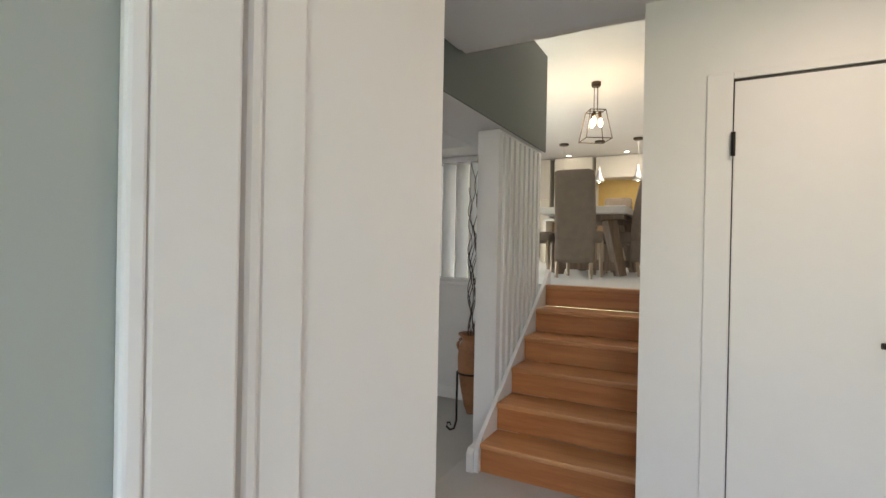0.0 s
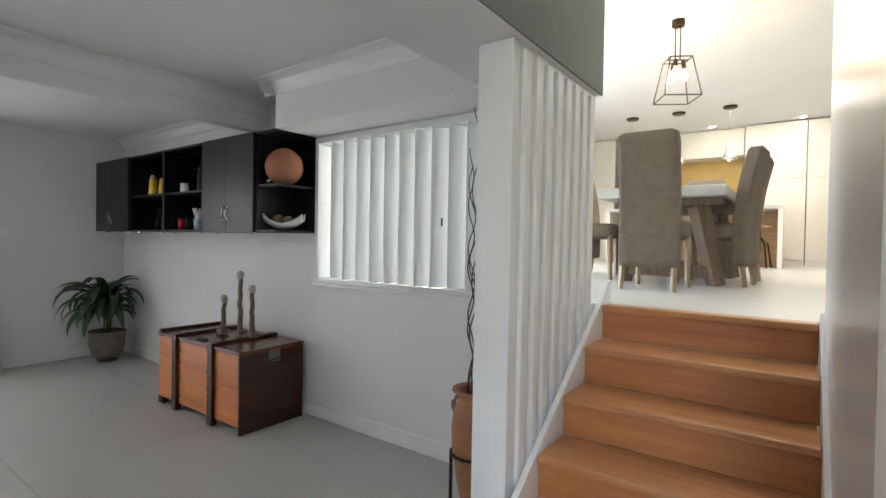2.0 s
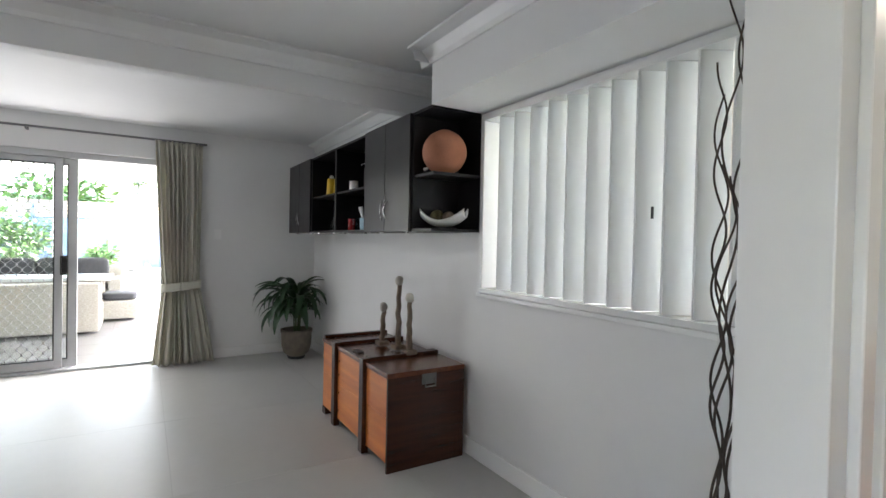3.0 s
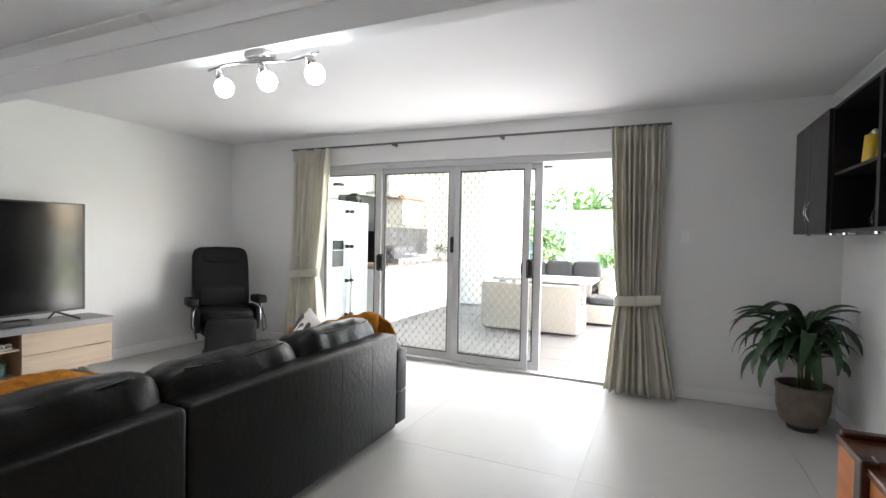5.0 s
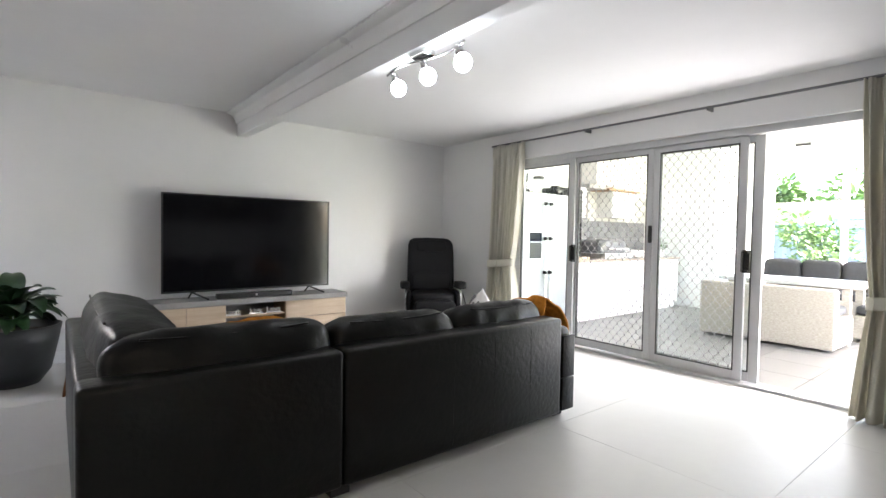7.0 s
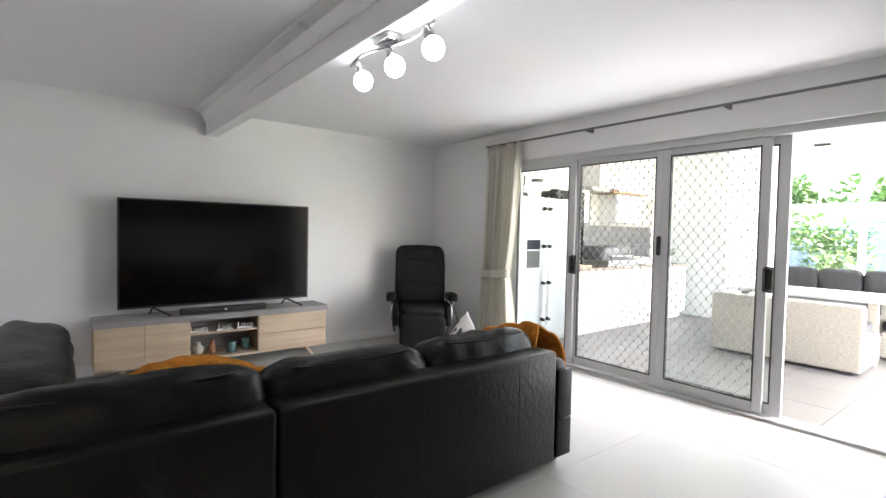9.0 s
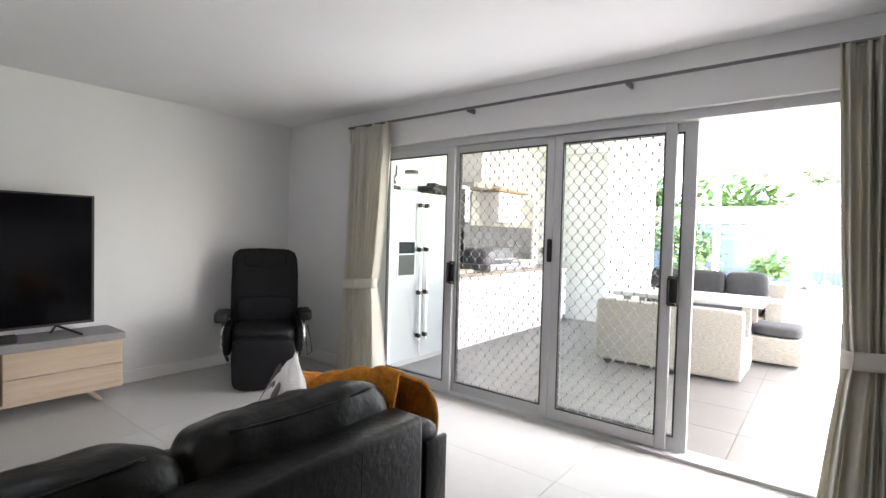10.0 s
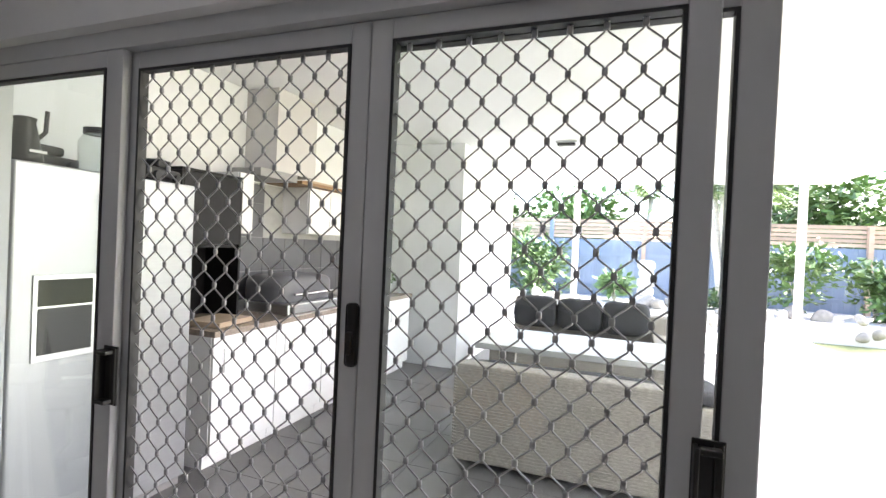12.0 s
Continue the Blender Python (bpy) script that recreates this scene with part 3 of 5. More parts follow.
M_RODP = mat("rail_grey", (0.12, 0.12, 0.125), 0.5, vary=0.05)
# curtain rail and curtains
rail = thing("curtain_rail", "slim grey curtain rail above the sliding door", "curtain rail")
part("rod", T([(-6.74, -1.47, 2.345), (-6.74, 2.64, 2.345)], 0.011), M_RODP, rail)
for y in (-1.36, -0.09, 1.13, 2.55):
    part("bracket", B(XW, -6.74, y - 0.008, y + 0.008, 2.322, 2.357), M_RODP, rail)


def curtain(y0, y1, tie, foot, tz, seed):
    c = thing("curtain", "cream linen pleated curtain held by a tie-back", "curtain", group="curtains at the sliding door")
    rnd = random.Random(seed)
    ph = [rnd.uniform(0, 6) for _ in range(4)]
    top, bot = 2.34, 0.012

    def fn(u, v):
        z = bot + (top - bot) * v
        if z > tz:
            k = ((z - tz) / (top - tz)) ** 0.7
            e0, e1 = tie[0] + (y0 - tie[0]) * k, tie[1] + (y1 - tie[1]) * k
        else:
            k = ((tz - z) / (tz - bot)) ** 0.8
            e0, e1 = tie[0] + (foot[0] - tie[0]) * k, tie[1] + (foot[1] - tie[1]) * k
        tight = math.exp(-((z - tz) / 0.4) ** 2)
        y = e0 + (e1 - e0) * u
        amp = 0.05 * (0.75 + 0.4 * math.sin(3 * u + ph[0])) * (0.45 if v > 0.93 else 1.0) * (1 - 0.35 * tight)
        f = 9.0
        warp = u + 0.022 * math.sin(11 * u + ph[0]) + 0.012 * math.sin(23 * u + 2.5 * v + ph[3])
        x = -6.74 + amp * math.sin(2 * math.pi * f * warp + 0.9 * math.sin(2.2 * v + ph[1]) + ph[2])
        x += 0.016 * math.sin(2 * math.pi * 15 * warp + 3 * v + ph[1]) * (1 - 0.5 * v) + 0.018 * math.sin(17 * u + 4 * v + ph[3])
        x += 0.05 * (1 - v)
        if v > 0.93:
            x += 0.008 * math.sin(2 * math.pi * 27 * u)
        return Vector((x, y, z))
    ob = part("drape", grid_sheet(fn, 150, 40), M_CURTAIN, c, "", True)
    thicken(ob, 0.004)
    w, tie_to = (tie[1] - tie[0]) / 2 + 0.02, (tie[0] + tie[1]) / 2

    def band(u, v):
        a = 2 * math.pi * u
        return Vector((-6.71 + 0.075 * math.cos(a), tie_to + w * math.sin(a), tz - 0.045 + 0.09 * v + 0.02 * math.sin(a)))
    ob = part("tie_back", grid_sheet(band, 40, 4), M_CURTAIN, c, "cream fabric tie-back", True)
    thicken(ob, 0.006)


curtain(2.16, 2.60, (2.24, 2.575), (2.15, 2.73), 0.83, 3)
curtain(-1.455, -0.91, (-1.455, -1.06), (-1.54, -0.92), 0.885, 5)

SPOTS = (-0.30, 0.0, 0.30)
# spotlight rail with three bulbs under the beam
sp = thing("spotlight", "brushed steel ceiling light with three lit spots", "ceiling light", at=(-4.02, 0.75, 2.252))
part("base", B(-0.04, 0.04, -0.07, 0.07, -0.03, 0.0, bevel=0.006), M_CHROME, sp)
part("arm", T([(0.035 * math.sin(0.63 * k), -0.36 + 0.072 * k, -0.045) for k in range(11)], 0.008), M_CHROME, sp, "", True)
for y in SPOTS:
    part("stem", T([(0, y, -0.045), (-0.01, y + 0.004, -0.06), (-0.02, y + 0.012, -0.10)], 0.016, 10, 0.026), M_CHROME, sp, "", True)
    part("bulb", soft(0.095, 0.095, 0.10, 2, 6, m=Matrix.Translation((-0.03, y + 0.02, -0.135))), M_COOLBULB, sp, "", True)

# floors and tiles
floor = struct("floor", B(XW - 0.2, 1.7, YS - 0.15, 3.9, -0.06, -0.003), M_GROUT, "large pale grey floor tiles", "floor")
TS, TX, TY = 1.2, -4.95 - 2 * 1.2, 2.21 - 5 * 1.2
tile = put("tile", B(0.001, TS - 0.001, 0.001, TS - 0.001, -0.008, 0.0), M_TILE)
tile.parent = floor
tile.matrix_basis = pose(-7.035, TY, 0) @ Matrix.Diagonal(((TX + TS + 7.035) / TS, 1, 1, 1))
for i in range(8):
    for j in range(7):
        if i + j and not (i > 4 and j > 5):
            if i:
                share("tile", tile.data, floor, pose(TX + i * TS, TY + j * TS, 0))
            else:
                share("tile", tile.data, floor, pose(-7.035, TY + j * TS, 0) @ Matrix.Diagonal(((TX + TS + 7.035) / TS, 1, 1, 1)))

# ---- living room things ----


M_STEELD = mat("tarnished_steel", (0.22, 0.21, 0.2), 0.4, 0.8, vary=0.2)


def chest():
    c = thing("chest", "old orange-brown pine trunk with dark wooden straps on the floor", "chest", at=(-4.03, 3.545, 0))
    w, d, h = 1.19, 0.53, 0.585
    f = -d / 2
    for x0, x1 in ((-w / 2 + 0.002, -0.327), (-0.259, 0.205), (0.273, w / 2 - 0.022)):
        part("front_board", B(x0, x1, f, f + 0.02, 0.055, 0.318, bevel=0.003), M_CHESTF, c)
        part("front_board", B(x0, x1, f, f + 0.02, 0.322, h - 0.032, bevel=0.003), M_CHESTF, c)
    for x in (-w / 2, w / 2 - 0.02):
        part("side_board", B(x, x + 0.02, f + (0.021 if x < 0 else -0.002), d / 2, 0.0, h - 0.031, bevel=0.003), M_CHESTD, c, "dark red-brown end board")
    part("back_board", B(-w / 2 + 0.021, w / 2 - 0.021, d / 2 - 0.02, d / 2, 0.05, h - 0.031), M_CHESTD, c)
    part("bottom", B(-w / 2 + 0.021, w / 2 - 0.021, f + 0.021, d / 2 - 0.021, 0.055, 0.075), M_CHESTD, c)
    for x0, x1 in ((-w / 2 - 0.004, -0.327), (-0.259, 0.205), (0.273, w / 2 + 0.006)):
        part("lid", B(x0, x1, f - 0.01, d / 2, h - 0.03, h, bevel=0.005), M_CHESTL, c, "polished red-brown lid plank")
    for x in (-0.293, 0.239):
        part("strap", B(x - 0.033, x + 0.033, f - 0.026, f + 0.02, 0.0, h + 0.02, bevel=0.005), M_CHESTD, c, "dark wooden strap")
        part("lid_strap", B(x - 0.033, x + 0.033, f + 0.021, d / 2, h - 0.03, h + 0.024, bevel=0.006), M_CHESTD, c, "dark wooden strap")
    part("lid_strap", B(-w / 2 - 0.003, -w / 2 + 0.04, f, d / 2, h + 0.001, h + 0.022, bevel=0.005), M_CHESTD, c, "dark wooden strap")
    part("foot", B(-w / 2 + 0.004, -w / 2 + 0.07, f - 0.004, f + 0.05, 0.0, 0.053), M_CHESTD, c)
    part("hasp", B(-0.06, 0.05, f + 0.03, f + 0.075, h + 0.001, h + 0.012, bevel=0.003), M_IRON, c)
    hd = B(w / 2 + 0.001, w / 2 + 0.007, -0.045, 0.055, 0.495, 0.56, bevel=0.003)
    tube(hd, [(w / 2 + 0.012, -0.03, 0.53), (w / 2 + 0.022, -0.03, 0.485), (w / 2 + 0.022, 0.04, 0.485), (w / 2 + 0.012, 0.04, 0.53)], 0.006)
    part("carry_handle", hd, M_STEELD, c, "tarnished steel carrying handle")
    rnd = random.Random(3)
    for x in (-0.23, 0.17):
        for z in (0.12, 0.25, 0.38, 0.48):
            part("nail", soft(0.016, 0.008, 0.016, 2, 2, m=Matrix.Translation((x + rnd.uniform(-0.01, 0.01), f - 0.001, z))), M_CHESTD, c, "", True)


chest()


def totem(x, y, h, lean, seed):
    t = thing("wooden_figure", "tall weathered driftwood carving with a pale knob top", "ornament", at=(x, y, 0.596), group="carvings on the trunk")
    rnd = random.Random(seed)
    pts = [(lean * k / 8 + rnd.uniform(-0.006, 0.006), rnd.uniform(-0.006, 0.006), 0.02 + (h - 0.06) * k / 8) for k in range(9)]
    part("stem", T(pts, 0.022, 8, 0.016), M_DRIFT, t, "", True)
    part("knob", soft(0.055, 0.055, 0.07, 2.2, 4, 0.006, 30, Matrix.Translation((lean, 0, h - 0.035)), seed), M_BONE, t, "pale bone-white knob", True)
    part("base", B(-0.045, 0.045, -0.04, 0.04, 0.0, 0.03, bevel=0.008), M_DRIFT, t)


totem(-3.96, 3.60, 0.515, 0.0, 1)
totem(-4.14, 3.56, 0.31, 0.012, 2)
totem(-3.79, 3.60, 0.41, -0.01, 3)

# wall cabinets
SY0, SZ0, SZ1 = 3.51, 1.418, 2.165


def wall_unit(x0, x1, kind):
    labels = {"doors": "black wall cabinet with two closed doors and chrome handles", "open": "black open wall shelf unit with cups and jars", "end": "black open end shelf with a terracotta sphere"}
    u = thing("wall_cabinet", labels[kind], "wall cabinet", group="row of black wall units")
    t = 0.018
    part("back", B(x0 + t, x1 - (0 if kind == "end" else t), YN - 0.012, YN - 0.001, SZ0 + t, SZ1 - t), M_BLACK, u)
    part("top", B(x0, x1, SY0, YN - 0.001, SZ1 - t, SZ1, bevel=0.001), M_BLACK, u)
    part("bottom", B(x0, x1, SY0, YN - 0.001, SZ0, SZ0 + t, bevel=0.001), M_BLACK, u)
    part("side", B(x0, x0 + t, SY0, YN - 0.001, SZ0 + t, SZ1 - t), M_BLACK, u)
    if kind != "end":
        part("side", B(x1 - t, x1, SY0, YN - 0.001, SZ0 + t, SZ1 - t), M_BLACK, u)
    if kind == "doors":
        xm = (x0 + x1) / 2
        for a, b, hx in ((x0, xm - 0.0015, xm - 0.045), (xm + 0.0015, x1, xm + 0.045)):
            dd = part("door", B(a + 0.001, b - 0.001, SY0 - 0.02, SY0 - 0.001, SZ0, SZ1 - 0.002, bevel=0.0015), M_DOORB, u)
            s = 1 if hx > xm else -1
            pts = [(hx - s * 0.02 * math.sin(math.pi * k / 10) * 1.0, SY0 - 0.022 - 0.018 * math.sin(math.pi * k / 10), SZ0 + 0.08 + 0.13 * k / 10) for k in range(11)]
            part("handle", T(pts, 0.0045, 6), M_CHROME, dd, "chrome bow handle", True)
    else:
        part("shelf", B(x0 + t, x1 - (0 if kind == "end" else t), SY0 + 0.01, YN - 0.013, 1.755, 1.773), M_BLACK, u)
    for xx in (x0 + 0.12, x1 - 0.12):
        if kind != "end":
            part("downlight", L([(0.028, SZ0 - 0.012), (0.03, SZ0 - 0.001)], 14, xx, SY0 + 0.06), M_CHROME, u, "small chrome under-cabinet light")


wall_unit(-6.60, -5.792, "doors")
wall_unit(-5.79, -5.082, "open")
wall_unit(-5.08, -4.367, "open")
wall_unit(-4.365, -3.632, "doors")
wall_unit(-3.63, -3.378, "end")

Z1, Z2 = SZ0 + 0.0185, 1.7735


def globe_pot():
    g = thing("sphere_pot", "round terracotta ball vase on the black shelf", "vase", at=(-3.505, 3.67, Z2))
    pr = [(0.05, 0.0)] + [(0.14 * math.sin(a), 0.14 - 0.14 * math.cos(a)) for a in [0.4 + 0.25 * k for k in range(10)]] + [(0.03, 0.28)]
    part("body", L(pr, 32), M_TERRA, g, "", True)
    part("knot", T([(-0.02, -0.13, 0.03), (0.0, -0.14, 0.02), (0.02, -0.13, 0.03)], 0.008), M_BONE, g, "pale looped tie")


globe_pot()


M_OLIVE = mat("olive_woven", (0.13, 0.115, 0.05), 0.8, vary=0.4, scale=40, bump=0.5)


def boat_bowl():
    b = thing("boat_bowl", "pale boat-shaped bowl holding decorative balls", "bowl", at=(-3.50, 3.67, Z1), turn=35)

    def fn(u, v):
        x = (u - 0.5) * 0.30
        e = abs(2 * u - 1)
        w = 0.075 * (1 - 0.55 * e ** 2)
        a = (v - 0.5) * math.pi
        return Vector((x, w * math.sin(a), 0.012 + 0.055 * (1 - math.cos(a)) * (0.75 + 0.25 * e) + 0.06 * e ** 2.2))
    thicken(part("bowl", grid_sheet(fn, 24, 12), M_CERAMIC, b, "", True), 0.006)
    for x, y, r in ((-0.045, 0, 0.045), (0.03, 0.01, 0.04)):
        part("ball", soft(2 * r, 2 * r, 2 * r, 2, 5, 0.003, 40, Matrix.Translation((x, y, 0.03 + r))), M_DRIFT if x > 0 else M_OLIVE, b, "woven decorative ball", True)


boat_bowl()


def mug(x, y, z, m, h=0.085, r=0.038, label="white ceramic mug on the black shelf"):
    c = thing("mug", label, "mug", at=(x, y, z))
    part("cup", L([(r * 0.85, 0), (r, 0.01), (r, h), (r - 0.004, h), (r - 0.005, 0.012), (0.001, 0.01)], 20), m, c, "", True)
    part("handle", T([(r + 0.022 * math.sin(math.pi * k / 8), 0, 0.02 + (h - 0.035) * k / 8) for k in range(9)], 0.005, 6), m, c, "", True)


mug(-4.87, 3.60, Z2, M_CERAMIC)
mug(-4.52, 3.62, Z2, M_CERAMIC)


def bottle(x, y, z, prof, m, label, name="bottle", cat="bottle"):
    b = thing(name, label, cat, at=(x, y, z))
    part("body", L(prof, 20), m, b, "", True)
    part("neck_rim", L([(prof[-1][0] + 0.003, prof[-1][1] - 0.008), (prof[-1][0] + 0.003, prof[-1][1] + 0.002)], 16), m, b)


M_JAR = glass("jar_glass", (0.9, 0.93, 0.93))
M_RED = mat("red_glass", (0.35, 0.02, 0.02), 0.15, vary=0.1)
bottle(-4.68, 3.66, Z2, [(0.04, 0), (0.043, 0.02), (0.043, 0.17), (0.025, 0.22), (0.018, 0.26)], M_BLACK, "dark glass decanter standing on a shelf", "decanter", "decanter")
for x in (-4.61, -4.66):
    part("stopper", soft(0.014, 0.014, 0.014, 2, 2, m=Matrix.Translation((x, 3.59, Z2 + 0.2))), M_CHROME, thing("glass_stopper", "tiny round chrome bottle stopper on shelf", "stopper"), "", True)
bottle(-5.42, 3.64, Z1, [(0.05, 0), (0.055, 0.05), (0.03, 0.13), (0.02, 0.17), (0.026, 0.22)], M_JAR, "clear glass carafe on the black shelf", "carafe", "carafe")
bottle(-5.28, 3.62, Z1, [(0.035, 0), (0.038, 0.09)], M_JAR, "clear drinking glass on the black shelf", "drinking_glass", "glass")
bottle(-5.16, 3.66, Z1, [(0.035, 0), (0.038, 0.09)], M_JAR, "clear drinking glass on the black shelf", "drinking_glass", "glass")
bottle(-4.96, 3.62, Z1, [(0.03, 0), (0.032, 0.1)], M_RED, "small red glass candle holder on shelf", "candle_holder", "candle holder")
bottle(-4.78, 3.60, Z1, [(0.035, 0), (0.038, 0.09)], M_JAR, "clear drinking glass on the black shelf", "drinking_glass", "glass")
bottle(-4.48, 3.60, Z1, [(0.03, 0), (0.034, 0.1)], M_JAR, "clear drinking glass on the black shelf", "drinking_glass", "glass")
bottle(-4.53, 3.64, Z1, [(0.03, 0), (0.034, 0.1)], M_JAR, "clear drinking glass on the black shelf", "drinking_glass", "glass")


def figurine_cup():
    f = thing("utensil_cup", "blue-white cup holding white spoons on the shelf", "cup", at=(-4.63, 3.61, Z1))
    part("cup", L([(0.04, 0), (0.045, 0.1), (0.042, 0.1), (0.037, 0.01)], 18), mat("blue_white", (0.35, 0.5, 0.6), 0.3, vary=0.3, scale=25), f, "", True)
    for k in range(5):
        a = k * 1.3
        part("spoon", T([(0.01 * math.cos(a), 0.01 * math.sin(a), 0.05), (0.05 * math.cos(a), 0.05 * math.sin(a), 0.19)], 0.006, 6, 0.012), M_CERAMIC, f, "white spoon", True)


figurine_cup()


def yellow_jug(x, y, h):
    j = thing("jug", "bright yellow glazed jug with looping handle", "jug", at=(x, y, Z2), group="yellow jugs")
    part("body", L([(0.04, 0), (0.045, 0.03), (0.04, h * 0.6), (0.036, h), (0.03, h), (0.032, 0.02)], 20), M_YELLOW, j, "", True)
    part("handle", T([(-0.035 - 0.035 * math.sin(math.pi * k / 8), 0, h * 0.25 + h * 0.85 * k / 8) for k in range(9)], 0.008, 6), M_YELLOW if h < 0.16 else M_BONE, j, "", True)


yellow_jug(-5.53, 3.62, 0.17)
yellow_jug(-5.32, 3.62, 0.15)
orn = thing("silhouette_ornament", "grey curled ornament behind the yellow jugs", "ornament", at=(-5.64, 3.66, Z2))
part("curl", T([(0.05 * math.cos(k * 0.5), 0, 0.14 + 0.07 * math.sin(k * 0.5)) for k in range(10)] + [(0.03, 0, 0.0)], 0.014), M_BONE, orn, "", True)


# potted plants
def leaf_mesh(name, length, width, arc, material):
    """A strap leaf that rises and bends over, folded slightly along its rib."""
    n = 10
    spine, x, z = [(0.0, 0.0)], 0.0, 0.0
    for i in range(n):
        th = radians(arc[0] + (arc[1] - arc[0]) * ((i + 0.5) / n) ** 1.1)
        x, z = x + math.cos(th) * length / n, z + math.sin(th) * length / n
        spine.append((x, z))

    def fn(u, v):
        px, pz = spine[round(u * n)]
        w = width * (0.12 + 0.88 * math.sin(math.pi * min(1, 0.02 + 0.98 * u) ** 0.8) ** 0.8)
        return Vector((px, (v - 0.5) * w, pz + 0.18 * w * abs(2 * v - 1)))
    return put(name, grid_sheet(fn, n, 4), material, True)


def pot_plant(x, y, pot, soil_z, count, length, seed, label, stem_h, width, arcs=((82, -35), (70, -80), (48, -95))):
    p = thing("potted_plant", label, "plant", at=(x, y, 0))
    for nm, prof, m in pot:
        part(nm, L(prof, 28), m, p, "", True)
    part("soil", L([(prof[-1][0], soil_z - 0.02), (0.01, soil_z)], 20), M_SOIL, p)
    rnd = random.Random(seed)
    meshes = []
    for dr in arcs:
        ob = leaf_mesh("leaf", length, width, dr, M_LEAF)
        ob.parent = p
        ob.matrix_basis = pose(0, 0, soil_z + stem_h * 0.8, 0, 0, rnd.uniform(0, 360))
        meshes.append(ob.data)
    for k in range(5):
        a = rnd.uniform(0, 6.28)
        part("stem", T([(0.03 * math.cos(a), 0.03 * math.sin(a), soil_z - 0.01), (0.05 * math.cos(a), 0.05 * math.sin(a), soil_z + stem_h * (0.7 + 0.08 * k))], 0.009, 6, 0.006), M_STALK, p, "", True)
    for k in range(count):
        a = rnd.uniform(0, 360)
        h = soil_z + stem_h * rnd.uniform(0.35, 1.05)
        near = 0.66 if (x < -6 and (math.cos(radians(a)) < -0.3 or math.sin(radians(a)) > 0.3)) else 1.0
        share("leaf", meshes[k % 3], p, pose(0.05 * math.cos(radians(a)), 0.05 * math.sin(radians(a)), h, rnd.uniform(-12, 12), rnd.uniform(-8, 12), a) @ Matrix.Scale(near * rnd.uniform(0.7, 1.1), 4))


pot_plant(-6.47, 3.56, [("feet", [(0.09, 0), (0.1, 0.03)], M_POTDARK), ("pot", [(0.09, 0.03), (0.14, 0.07), (0.165, 0.16), (0.168, 0.29), (0.175, 0.30), (0.175, 0.33), (0.155, 0.33), (0.15, 0.27)], M_POT)], 0.30, 76, 0.54, 4, "leafy green house plant in a brown clay pot", 0.42, 0.095)
pot_plant(-2.14, -2.05, [("pot", [(0.17, 0), (0.24, 0.1), (0.29, 0.34), (0.31, 0.46), (0.29, 0.46), (0.27, 0.40)], M_POTDARK)], 0.42, 34, 0.36, 8, "leafy green plant in a large charcoal pot", 0.20, 0.15, ((70, -10), (55, -50), (30, -60)))


def urn():
    u = thing("urn", "tall clay urn of twisted twigs in an iron stand", "urn", at=(-1.497, 3.22, 0))
    part("body", L([(0.03, 0.14), (0.052, 0.2), (0.078, 0.33), (0.098, 0.46), (0.102, 0.55), (0.092, 0.63), (0.07, 0.67), (0.068, 0.69), (0.1, 0.715), (0.1, 0.725), (0.06, 0.715), (0.05, 0.6)], 28), M_URN, u, "", True)
    for s in (-1, 1):
        part("ear", T([(s * (0.085 + 0.03 * math.sin(math.pi * k / 6)), 0, 0.58 + 0.1 * k / 6) for k in range(7)], 0.011, 6), M_URN, u, "", True)
    part("ring", T([(0.102 * math.cos(6.2832 * k / 20), 0.102 * math.sin(6.2832 * k / 20), 0.44) for k in range(21)], 0.007, 6), M_IRON, u, "black iron ring", True)
    for k in range(3):
        a = radians(200 + 120 * k)
        c, s = math.cos(a), math.sin(a)
        pts = [(0.104, 0.44), (0.104, 0.25), (0.104, 0.08), (0.12, 0.02), (0.15, 0.008), (0.175, 0.03), (0.17, 0.06), (0.15, 0.062), (0.145, 0.045)]
        part("leg", T([(r * c, r * s, z) for r, z in pts], 0.008, 6), M_IRON, u, "curled black iron leg", True)
    rnd = random.Random(11)
    for k in range(8):
        a = k * 0.79
        ph, fr = rnd.uniform(0, 6), rnd.uniform(15, 24)
        hgt = rnd.uniform(1.95, 2.05) if k < 4 else rnd.uniform(1.5, 1.8)
        pts = []
        for i in range(71):
            z = 0.55 + (hgt - 0.55) * i / 70
            w = 0.005 + 0.015 * (i / 70)
            pts.append((0.02 * math.cos(a) + w * math.sin(fr * z + ph) + 0.014 * (i / 70) * math.cos(a), 0.02 * math.sin(a) + w * math.cos(fr * 0.9 * z + ph) + 0.014 * (i / 70) * math.sin(a), z))
        part("twig", T(pts, 0.0034, 6, 0.0022), M_TWIG, u, "twisted dark twig", True)


urn()


